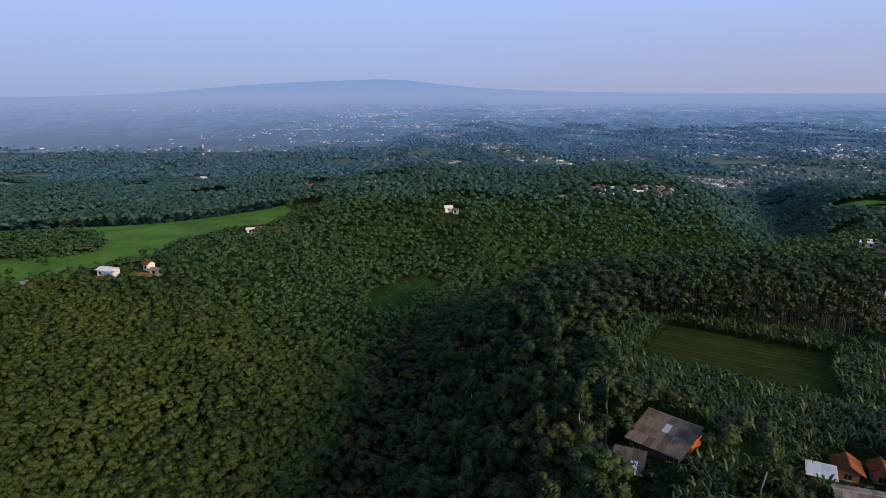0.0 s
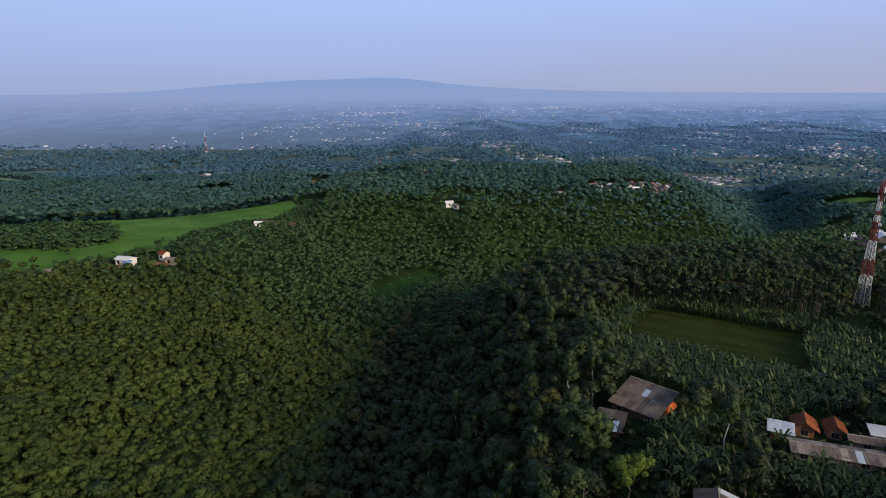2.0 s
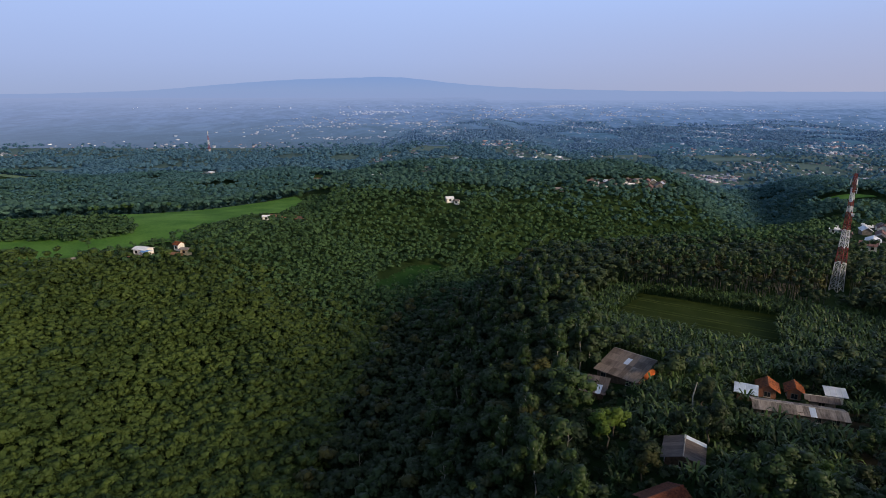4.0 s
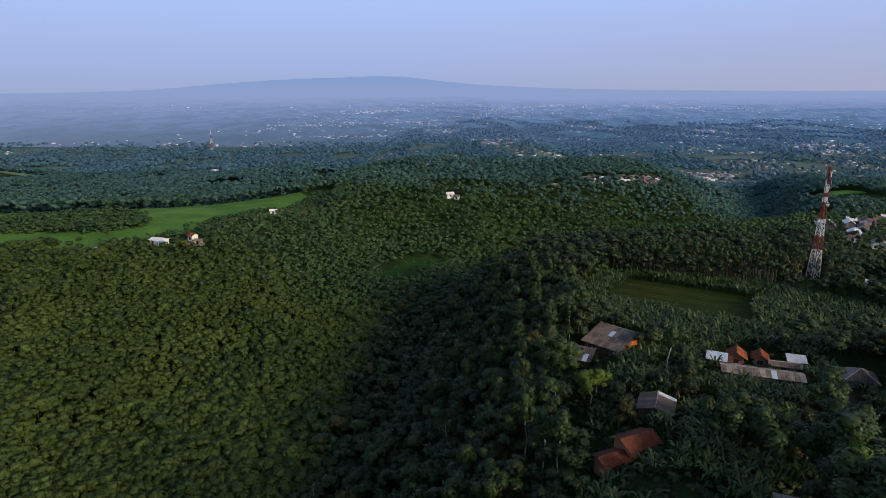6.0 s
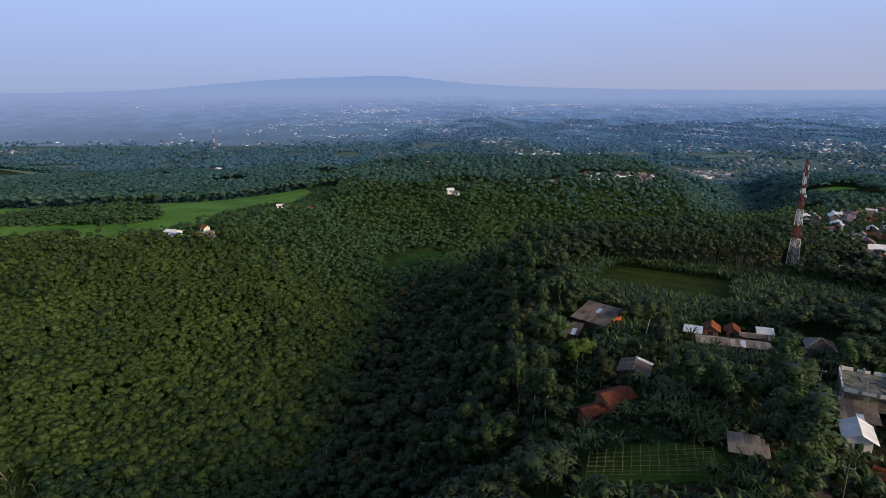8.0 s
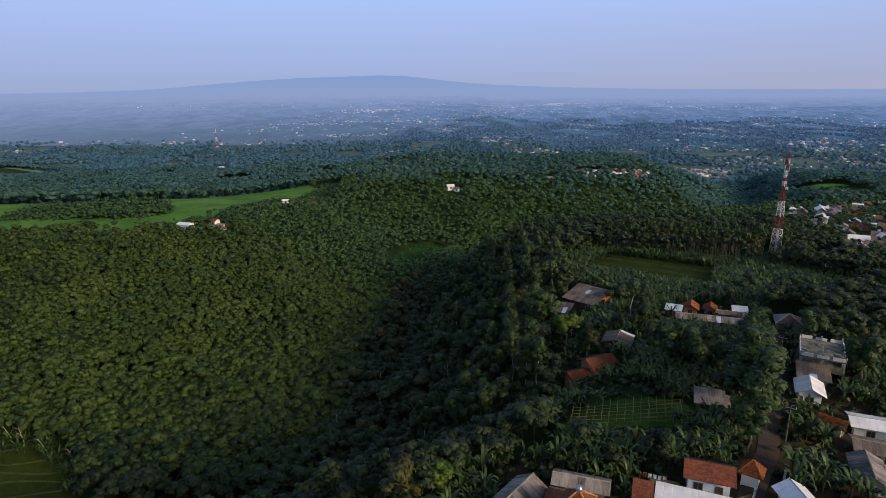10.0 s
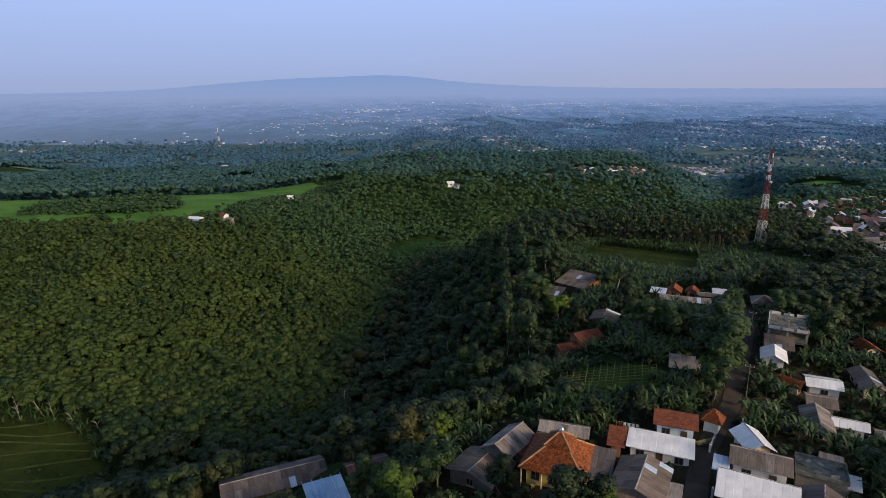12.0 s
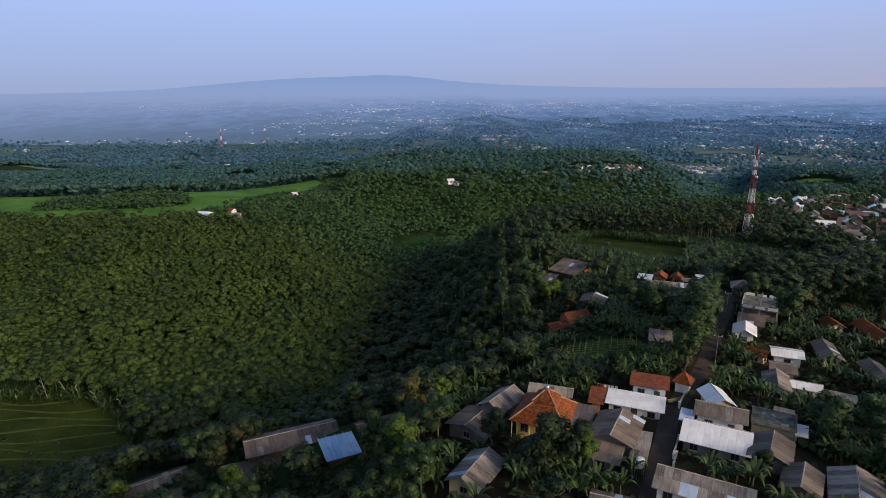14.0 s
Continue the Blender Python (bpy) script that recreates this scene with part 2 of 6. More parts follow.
def town_material(name, *shades):
    """Walls and roofs of many houses in one mesh, haze mixed into their colours: each house takes one of the shades."""
    m = bpy.data.materials.new(name)
    m.use_nodes = True
    n, l = m.node_tree.nodes, m.node_tree.links
    pos, rp = n.new("ShaderNodeNewGeometry"), n.new("ShaderNodeValToRGB")
    rp.color_ramp.interpolation = "CONSTANT"
    for k, c in enumerate(shades):
        e = rp.color_ramp.elements[k] if k < 2 else rp.color_ramp.elements.new(k / len(shades))
        e.position, e.color = k / len(shades), (*c, 1)
    l.new(pos.outputs["Random Per Island"], rp.inputs[0])
    l.new(rp.outputs["Color"], n["Principled BSDF"].inputs["Base Color"])
    n["Principled BSDF"].inputs["Roughness"].default_value = 0.85
    return m


# Haze is in these house colours: greyer, then bluer and paler with distance.
M["town_houses"] = town_material("hazed_town_walls", (0.44, 0.47, 0.54), (0.28, 0.31, 0.38), (0.24, 0.20, 0.24), (0.29, 0.20, 0.22), (0.22, 0.25, 0.31), (0.60, 0.62, 0.68), (0.17, 0.20, 0.25), (0.35, 0.37, 0.43))
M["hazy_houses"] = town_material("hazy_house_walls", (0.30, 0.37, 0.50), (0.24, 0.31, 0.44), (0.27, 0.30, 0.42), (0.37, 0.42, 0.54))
M["rim_houses"] = town_material("hazed_rim_walls", (0.38, 0.46, 0.64), (0.33, 0.41, 0.59))

# ---- ground shape ----
def sst(a, b, v):
    q = np.clip((v - a) / (b - a), 0.0, 1.0)
    return q * q * (3 - 2 * q)


def height(x, y):
    """Height of the ground: plateau with the village, wooded ravine, hill with pasture, gorge, plain raised at its far
    end to fit the camera's horizon.
    """
    x, y = np.asarray(x, float), np.asarray(y, float)
    plateau = np.interp(y, [30, 45, 62, 80, 105, 150, 340], [5.4, 3.6, 1.9, 0.9, -0.4, -4.2, -15])
    hill = -34 + 26 * sst(60, 215, y) - 8 * sst(260, 440, y) + 3 * np.exp(-((x + 190) / 45) ** 2 - ((y - 290) / 40) ** 2)
    gorge = 310 + 0.37 * np.clip(x + 20, 0, 400)
    plateau = plateau - 24 * sst(115, 15, gorge - y) * (1 - 0.8 * sst(150, 210, x))
    base = hill + (plateau - hill) * sst(-60, 0, x)
    crest = -15 - 47 * sst(570 - 90 * sst(-40, -160, x), 980, y) - 4 * sst(-60, -150, x) - 22 * sst(175, 300, x)
    brow = np.interp(x, [-600, -330, -262, -206, -124, -90], [275, 301, 320, 347, 452, 545])
    behind = 22 * sst(0, 110, y - brow) * sst(-95, -135, x) * (1 - sst(560, 800, y))
    base = base + (crest - base) * sst(0, 1, (y - 335 - (gorge - 310) * 0.9) / 100) - behind
    ax = -38 + 0.065 * (y - 75)
    across = np.where(x > ax, 1 - sst(8, 80, x - ax), 1 - sst(6, 105, ax - x))
    bed = -37 - 0.025 * (y - 75)
    z = base - np.clip(base - bed, 0, None) * across * (1 - sst(345, 425, y))
    d = (y - gorge) / 1.08
    z = z - 22 * np.exp(-(d / 48) ** 2) * sst(-40, 60, x) * (1 - sst(520, 700, y))
    # side valley that leads away from the gorge, between the crest village and the town
    off = x - np.interp(y, [330, 420, 560, 815, 1000], [205, 252, 318, 430, 500])
    floor = np.interp(y, [330, 420, 560, 815], [-42, -54, -66, -84])
    z = z - np.clip(z - floor, 0, None) * np.exp(-(off / np.where(off < 0, 62, 40)) ** 2) * sst(320, 400, y) * (1 - sst(850, 1000, y))
    # spurs and gullies down the wooded slope beyond the ravine
    z = z + (2.6 * np.sin((x + 0.5 * y) * 0.075) + 1.4 * np.sin((x - 0.3 * y) * 0.13 + 2)) * sst(-45, -75, x) * sst(70, 110, y) * (1 - sst(190, 225, y))
    z = z + (3.0 * np.sin((x - 0.25 * y) * 0.07 + 1) + 1.5 * np.sin((x + 0.4 * y) * 0.12)) * sst(-95, -40, x) * sst(345, 375, y) * (1 - sst(405, 425, y)) * (1 - sst(170, 210, x))
    slope = np.interp(x, [-400, -160, -100, -60, -22, 0, 12, 30, 44, 56, 70, 100, 400], [-30, -33, -30, -15, -4.2, 1.5, 4.0, 5.8, 7.2, 6.6, 4.6, 3.6, 3.6])
    z = z + (slope - z) * sst(46, 10, y)
    far = np.clip((y - 1800) / 2900, 0, 1.1)
    z = z + 94 * far ** 1.5
    roll = np.sin(x * 0.021 + y * 0.008) * np.sin(y * 0.017 - x * 0.006) + 0.6 * np.sin(x * 0.011 - y * 0.02)
    return z + roll * (0.5 * (1 - sst(900, 1300, y)) + 5 * sst(420, 800, y) * (1 - sst(1000, 1500, y)))


# ---- mesh helpers ----
def part(name, bm, mat, parent=None, label=""):
    me = bpy.data.meshes.new(name)
    bm.to_mesh(me)
    bm.free()
    me.materials.append(mat)
    ob = new(name, me)
    ob.parent = parent
    return tagged(ob, label)


def share(name, me, parent, m=None, label=""):
    ob = new(name, me)
    ob.parent = parent
    if m is not None:
        ob.matrix_basis = m
    return tagged(ob, label)


def thing(name, label, category, group="", m=None):
    ob = new(name)
    ob.empty_display_size = 0.3
    if m is not None:
        ob.matrix_basis = m
    return tagged(ob, label, category, group)


def mesh_from(name, verts, faces, mat, smooth=False, normals=None):
    """A mesh from an array of corners and an array of faces that all have as many corners; normals: one for each corner, for leaves that shade as a rounded crown."""
    me = bpy.data.meshes.new(name)
    v, f = np.asarray(verts, np.float32), np.asarray(faces, np.int32)
    me.vertices.add(len(v))
    me.vertices.foreach_set("co", v.ravel())
    k = f.shape[1]
    me.loops.add(f.size)
    me.loops.foreach_set("vertex_index", f.ravel())
    me.polygons.add(len(f))
    me.polygons.foreach_set("loop_start", np.arange(0, f.size, k, dtype=np.int32))
    if smooth:
        me.polygons.foreach_set("use_smooth", np.ones(len(f), bool))
    me.materials.append(mat)
    me.update(calc_edges=True)
    if normals is not None:
        way = me.attributes.new("custom_normal", "FLOAT_VECTOR", "POINT")
        way.data.foreach_set("vector", np.asarray(normals, np.float32).ravel())
        me.update()
    return me


def box(bm, cx, cy, cz, sx, sy, sz, m=None):
    t = Matrix.Translation((cx, cy, cz)) @ Matrix.Diagonal((sx, sy, sz, 1))
    bmesh.ops.create_cube(bm, size=1, matrix=(m @ t) if m is not None else t)
    return bm


def rod(bm, a, b, r, seg=6, r2=None):
    """A bar from a to b."""
    a, b = Vector(a), Vector(b)
    d = b - a
    m = Matrix.Translation((a + b) / 2) @ d.to_track_quat("Z", "Y").to_matrix().to_4x4()
    bmesh.ops.create_cone(bm, cap_ends=True, segments=seg, radius1=r, radius2=r if r2 is None else r2, depth=d.length, matrix=m)
    return bm


def ground_at(x, y):
    return float(height(x, y))


def inside(poly, x, y):
    """Whether points lie in a polygon."""
    x, y = np.asarray(x, float), np.asarray(y, float)
    hit = np.zeros(x.shape, bool)
    for (x1, y1), (x2, y2) in zip(poly, poly[1:] + poly[:1]):
        cross = (y1 > y) != (y2 > y)
        hit ^= cross & (x < (x2 - x1) * (y - y1) / ((y2 - y1) or 1e-9) + x1)
    return hit


# ---- regions of the plan ----
PASTURE = [(-124.6, 446.0), (-163.9, 403.2), (-200.2, 348.2), (-262.6, 324.0), (-331.6, 306.5), (-334.0, 214.2), (-176.0, 212.3), (-168.0, 209.3), (-151.9, 239.4), (-133.9, 255.9), (-137.1, 290.9), (-128.1, 335.7), (-113.4, 367.2), (-111.5, 422.3)]
KNOLL = [(-250.8, 298.6), (-201.3, 307.7), (-172.5, 290.2), (-160.0, 265.8), (-182.6, 250.9), (-252.7, 256.1)]
FIELD = [(51.4, 150.3), (68.0, 173.8), (101.9, 149.6), (87.3, 122.2)]
BANANAS = [(37.0, 115.8), (44.5, 156.5), (60.0, 181.5), (109.7, 162.3), (125.6, 142.7), (138.0, 115.8), (116.5, 98.3), (90.7, 96.1), (60.9, 97.0), (52.0, 101.0), (49.5, 109.0), (42.8, 114.4)]
GLADE = [(-44.1, 291.9), (-24.7, 343.7), (-6.9, 352.0), (-0.8, 336.9), (-18.2, 306.1), (-20.1, 276.2), (-32.1, 273.1)]
PADDY = [(-177.5, 76.3), (-113.6, 78.1), (-95.2, 68.4), (-93.2, 55.0), (-102.2, 41.1), (-172.1, 36.3)]
PADDY_FOOT = [(-176, 42), (-104, 44), (-92, 58), (-80, 46), (-90, 26), (-150, 22), (-176, 26)]
VILLAGE = [(-4, -70), (-6, 4), (6, 18), (22, 16), (28, 20), (46, 22), (54, 36), (58, 52), (68, 62), (78, 82), (92, 82), (84, 54), (112, 58), (130, 38), (130, -70)]
TOWN = [(158, 130), (205, 150), (345, 380), (310, 430), (212, 330), (160, 200)]
YARDS = [(16, 18), (18, 34), (24, 58), (32, 70), (37, 93), (61, 96), (91, 94), (79, 68), (60, 44), (48, 22), (34, 16)]
ROAD = [(16.5, -48.5), (24.5, -29.7), (28.6, -21.9), (38.1, -2.1), (49.4, 13.1), (62.2, 36.2), (75.7, 60.4), (82.0, 72.5), (83.5, 80.0)]

SHRUBS = [(-112, 446), (-90, 444), (-91, 370), (-104, 330), (-110, 290), (-110, 258), (-122, 246), (-136, 257), (-137.1, 290.9), (-128.1, 335.7), (-113.4, 367.2)]


def road_distance(x, y):
    best = np.full(np.shape(x), 1e9)
    for (x1, y1), (x2, y2) in zip(ROAD, ROAD[1:]):
        dx, dy = x2 - x1, y2 - y1
        q = np.clip(((x - x1) * dx + (y - y1) * dy) / (dx * dx + dy * dy), 0, 1)
        best = np.minimum(best, np.hypot(x - x1 - q * dx, y - y1 - q * dy))
    return best


def steps(marks):
    """Coordinates whose spacing changes at the marks (from, to, step)."""
    out = [marks[0][0]]
    for a, b, s in marks:
        out += list(np.linspace(a, b, max(1, round((b - a) / s)) + 1)[1:])
    return np.array(out)


def sheet(name, xs, ys, mat, lift=0.0, keep=None, zfun=height):
    gx, gy = np.meshgrid(xs, ys)
    v = np.stack([gx, gy, zfun(gx, gy) + lift], -1).reshape(-1, 3)
    i = np.arange(gx.size).reshape(gx.shape)
    f = np.stack([i[:-1, :-1], i[:-1, 1:], i[1:, 1:], i[1:, :-1]], -1).reshape(-1, 4)
    if keep is not None:
        mid = v[f].mean(1)
        f = f[keep(mid[:, 0], mid[:, 1])]
        used, f = np.unique(f, return_inverse=True)
        v, f = v[used], f.reshape(-1, 4)
    return new(name, mesh_from(name, v, f, mat, True))


# ---- ground, fields, road, distance ----
xs = steps([(-5200, -1500, 250), (-1500, -400, 40), (-400, -80, 5), (-80, 130, 3), (130, 400, 5), (400, 1500, 40), (1500, 5200, 250)])
ys = steps([(-1800, -200, 160), (-200, -50, 10), (-50, 120, 2), (120, 560, 4), (560, 1600, 20), (1600, 4680, 70)])
land = sheet("ground", xs, ys, M["soil"], zfun=lambda x, y: height(x, y) - 22 * sst(1500, 1750, y))
land.data.materials.append(M["hazed_far_meadow"])
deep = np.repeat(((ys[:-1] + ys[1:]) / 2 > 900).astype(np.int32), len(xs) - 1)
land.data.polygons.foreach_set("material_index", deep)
tagged(land, "dark soil and undergrowth of the hills and plain", "ground", kind="structure")
tagged(sheet("pasture", steps([(-334, -100, 2)]), steps([(200, 450, 2)]), M["pasture"], 0.5, lambda x, y: inside(PASTURE, x, y)),
       "bright green open grass pasture on the hill", "pasture", kind="structure")
tagged(sheet("yard_earth", steps([(-6, 130, 1.5)]), steps([(-50, 84, 1.5)]), M["yard"], 0.06, lambda x, y: inside(VILLAGE, x, y)),
       "trodden brown earth between the village houses", "earth", kind="structure")
tagged(sheet("paddy_field", steps([(-180, -90, 1.5)]), steps([(34, 84, 1.5)]), M["paddy"], 0.25, lambda x, y: inside(PADDY, x, y)),
       "small green terraced paddy at the forest foot", "field", kind="structure")
tagged(sheet("crop_field", steps([(50, 105, 1)]), steps([(125, 180, 1)]), M["crop"], 0.25, lambda x, y: inside(FIELD, x, y)),
       "bare olive-green vegetable field with furrows", "field", kind="structure")
tagged(sheet("glade", steps([(-46, 6, 2)]), steps([(276, 362, 2)]), M["shaded_glade_grass"], 0.4, lambda x, y: inside(GLADE, x, y)),
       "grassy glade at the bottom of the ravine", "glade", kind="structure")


def strip(name, line, width, mat, lift, n=6):
    """A draped strip along a line."""
    pts = []
    for (x1, y1), (x2, y2) in zip(line, line[1:]):
        pts += [(x1 + (x2 - x1) * k / n, y1 + (y2 - y1) * k / n) for k in range(n)]
    pts.append(line[-1])
    v, f = [], []
    for k, (x, y) in enumerate(pts):
        a, b = pts[max(k - 2, 0)], pts[min(k + 2, len(pts) - 1)]
        d = Vector((b[0] - a[0], b[1] - a[1])).normalized()
        for side in (-1, -0.33, 0.33, 1):
            px, py = x - d.y * side * width / 2, y + d.x * side * width / 2
            v.append((px, py, ground_at(px, py) + lift))
    for k in range(len(pts) - 1):
        f += [(4 * k + j + 1, 4 * k + j, 4 * k + 4 + j, 4 * k + 5 + j) for j in range(3)]
    return new(name, mesh_from(name, v, f, mat, True))


tagged(strip("road", ROAD, 3.1, M["asphalt"], 0.14), "narrow worn asphalt village road", "road", kind="structure")


def far_plain_z(x, y):
    roll = 7 * np.sin(x * 0.0061 + 1.3 * np.sin(y * 0.0042)) * np.sin(y * 0.0078 + 0.8) + 4 * np.sin(x * 0.017 + y * 0.004) * np.sin(y * 0.019 - x * 0.003)
    ridge = 16 * np.exp(-((y - 3500 + 0.12 * x) / 160) ** 2) * sst(300, 900, x) * (0.7 + 0.3 * np.sin(x * 0.009))
    return height(x, y) + 9.0 * sst(1300, 1700, y) - 2.5 + roll * sst(1600, 2000, y) * (1 - sst(4100, 4600, y)) + ridge


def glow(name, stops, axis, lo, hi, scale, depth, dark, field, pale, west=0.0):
    """Plain distance: a glowing haze colour that changes along one axis, with faint patches."""
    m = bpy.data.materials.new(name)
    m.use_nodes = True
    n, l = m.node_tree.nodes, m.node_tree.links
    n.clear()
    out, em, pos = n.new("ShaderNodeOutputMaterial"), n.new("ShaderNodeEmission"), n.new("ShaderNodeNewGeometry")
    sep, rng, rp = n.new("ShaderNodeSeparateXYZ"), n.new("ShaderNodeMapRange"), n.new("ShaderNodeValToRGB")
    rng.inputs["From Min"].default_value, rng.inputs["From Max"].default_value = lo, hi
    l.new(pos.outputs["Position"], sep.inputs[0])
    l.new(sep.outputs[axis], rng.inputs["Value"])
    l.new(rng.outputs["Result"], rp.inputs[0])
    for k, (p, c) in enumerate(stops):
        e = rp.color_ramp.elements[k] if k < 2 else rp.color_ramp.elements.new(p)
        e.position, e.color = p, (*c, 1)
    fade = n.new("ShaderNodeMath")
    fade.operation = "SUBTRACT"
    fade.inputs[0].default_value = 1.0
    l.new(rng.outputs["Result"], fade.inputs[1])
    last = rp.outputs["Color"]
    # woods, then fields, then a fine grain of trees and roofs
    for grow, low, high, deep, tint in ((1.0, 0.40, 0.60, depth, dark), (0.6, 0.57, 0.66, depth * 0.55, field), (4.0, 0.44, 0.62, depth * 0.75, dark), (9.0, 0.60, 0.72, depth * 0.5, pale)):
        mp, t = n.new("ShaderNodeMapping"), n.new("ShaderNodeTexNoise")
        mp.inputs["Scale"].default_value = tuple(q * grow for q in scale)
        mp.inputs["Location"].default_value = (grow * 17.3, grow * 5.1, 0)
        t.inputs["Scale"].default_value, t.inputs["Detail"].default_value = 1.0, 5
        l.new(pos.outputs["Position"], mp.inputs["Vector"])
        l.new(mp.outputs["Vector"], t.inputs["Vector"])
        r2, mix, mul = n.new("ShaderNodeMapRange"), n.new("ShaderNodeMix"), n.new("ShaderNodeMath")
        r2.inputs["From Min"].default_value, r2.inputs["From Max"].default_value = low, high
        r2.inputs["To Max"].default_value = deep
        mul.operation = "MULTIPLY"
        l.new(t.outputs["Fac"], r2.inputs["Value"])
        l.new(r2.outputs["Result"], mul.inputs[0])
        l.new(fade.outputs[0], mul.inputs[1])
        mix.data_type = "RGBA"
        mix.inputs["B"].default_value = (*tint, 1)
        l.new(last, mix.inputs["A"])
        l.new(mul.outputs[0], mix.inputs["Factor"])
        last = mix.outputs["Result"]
    # west: more haze colour mixed in towards the west
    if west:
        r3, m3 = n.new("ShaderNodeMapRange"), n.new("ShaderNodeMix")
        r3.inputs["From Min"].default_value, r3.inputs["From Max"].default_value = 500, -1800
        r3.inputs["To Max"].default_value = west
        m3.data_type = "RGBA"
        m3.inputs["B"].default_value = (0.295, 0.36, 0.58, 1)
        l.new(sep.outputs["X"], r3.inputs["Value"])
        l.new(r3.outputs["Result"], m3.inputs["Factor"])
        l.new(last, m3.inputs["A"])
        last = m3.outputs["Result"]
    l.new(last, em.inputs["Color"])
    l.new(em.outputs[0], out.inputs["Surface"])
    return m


# Distance haze put into the glow, paler towards the far end.
M["far_plain"] = glow("hazed_plain_glow", [(0.0, (0.040, 0.086, 0.132)), (1.0, (0.268, 0.350, 0.590)), (0.124, (0.054, 0.116, 0.200)), (0.237, (0.086, 0.164, 0.305)), (0.41, (0.130, 0.218, 0.425)), (0.59, (0.176, 0.268, 0.500)), (0.83, (0.238, 0.328, 0.568))], "Y", 1300, 4680, (0.0095, 0.0050, 0.002), 0.6, (0.030, 0.072, 0.118), (0.105, 0.185, 0.235), (0.235, 0.290, 0.430), 0.5)
# Haze put into a glowing colour, palest at the mountain's foot.
M["far_mountain"] = glow("hazed_mountain_glow", [(0.0, (0.268, 0.350, 0.592)), (1.0, (0.230, 0.345, 0.630)), (0.45, (0.262, 0.356, 0.606))], "Z", 25, 170, (0.003, 0.003, 0.01), 0.15, (0.25, 0.35, 0.60), (0.28, 0.37, 0.60), (0.30, 0.38, 0.61))
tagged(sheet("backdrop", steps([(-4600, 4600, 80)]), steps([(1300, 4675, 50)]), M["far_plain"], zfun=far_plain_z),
       "plain with towns in the distance, haze painted as a blue glow", "plain", kind="structure")


def mountain():
    """Long volcano on the horizon, small and near, its outline fitted to the camera's view."""
    v, f = [], []
    xs_ = np.linspace(-4200, 3400, 150)
    # gentle long flank to the west, a flat top, a short steep shoulder to the east
    rise = np.interp(xs_, [-3700, -3090, -2280, -1750, -1220, -755, -420, -150, 160, 700, 1480, 2600], [0, 3, 26, 70, 104, 114, 129, 92, 58, 32, 14, 6])
    rise = np.convolve(np.pad(rise, 4, "edge"), np.ones(9) / 9, "valid") + 1.2 * np.sin(xs_ * 0.031) + 0.8 * np.sin(xs_ * 0.077)
    for k in range(9):
        for x, r in zip(xs_, rise):
            v.append((x, 4560 + 100 * k / 8, -30 + (r + 90) * (k / 8) ** 0.8))
    n = len(xs_)
    for k in range(8):
        f += [(k * n + j, k * n + j + 1, (k + 1) * n + j + 1, (k + 1) * n + j) for j in range(n - 1)]
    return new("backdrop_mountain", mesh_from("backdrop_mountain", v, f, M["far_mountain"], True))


tagged(mountain(), "faint blue mountain, haze painted into its glow", "mountain", kind="structure")

FAR_FIELDS = [(-585, 800, 62, 16, 0.12), (-418, 808, 17, 5, 0.1), (392, 566, 24, 14, -0.2), (-700, 1010, 60, 12, 0.2), (150, 900, 40, 26, 0.3), (330, 1230, 60, 34, 0.2), (620, 1330, 70, 40, 0.1)]
SCARS = [(-361, 906, 30, 8, 0.5), (-163, 724, 10, 7, 0.3), (-178, 940, 26, 7, 0.8)]


def patch(name, cx, cy, rx, ry, turn, mat, label, category):
    """An oval plot draped on the ground."""
    v, f, n = [], [], 28
    for ring in (0.02, 0.5, 1.0):
        for k in range(n):
            a = 2 * math.pi * k / n
            w = ring * (1 + 0.10 * math.sin(3 * a + cx) + 0.06 * math.sin(7 * a + cy))
            u, q = rx * w * abs(math.cos(a)) ** 0.6 * math.copysign(1, math.cos(a)), ry * w * abs(math.sin(a)) ** 0.6 * math.copysign(1, math.sin(a))
            x, y = cx + u * math.cos(turn) - q * math.sin(turn), cy + u * math.sin(turn) + q * math.cos(turn)
            v.append((x, y, ground_at(x, y) + 0.9))
    for o in (0, n):
        f += [(o + k, o + n + k, o + n + (k + 1) % n, o + (k + 1) % n) for k in range(n)]
    return tagged(new(name, mesh_from(name, v, f, mat, True)), label, category, kind="structure")


def in_patch(x, y):
    hit = np.zeros(np.shape(x), bool)
    for cx, cy, rx, ry, turn in FAR_FIELDS + SCARS:
        c, q = math.cos(turn), math.sin(turn)
        u, w = (x - cx) * c + (y - cy) * q, -(x - cx) * q + (y - cy) * c
        back = -w / ry
        hit |= (np.abs(u) < rx + 3) & (back < 1.0 + 64 / ry) & (back > -1.1)
    return hit


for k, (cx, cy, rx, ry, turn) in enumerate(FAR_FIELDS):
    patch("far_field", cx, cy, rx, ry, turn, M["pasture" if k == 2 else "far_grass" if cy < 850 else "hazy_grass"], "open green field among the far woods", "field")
for cx, cy, rx, ry, turn in SCARS:
    patch("earth_scar", cx, cy, rx, ry, turn, M["dirt"], "bare reddish earth on a far hillside", "earth")

# ---- houses ----
CLEAR = [(-31, 9, 12), (-20, 1, 7), (-37, 2, 8), (-59, 7, 9), (-50, -1, 6), (-14, 8, 5), (139.6, 181, 6), (135, 173, 7), (129.5, 164, 7), (124, 155, 5), (36, 90, 8), (31, 93, 6), (33, 84, 7)]
SHEETS, HOUSES = {}, []


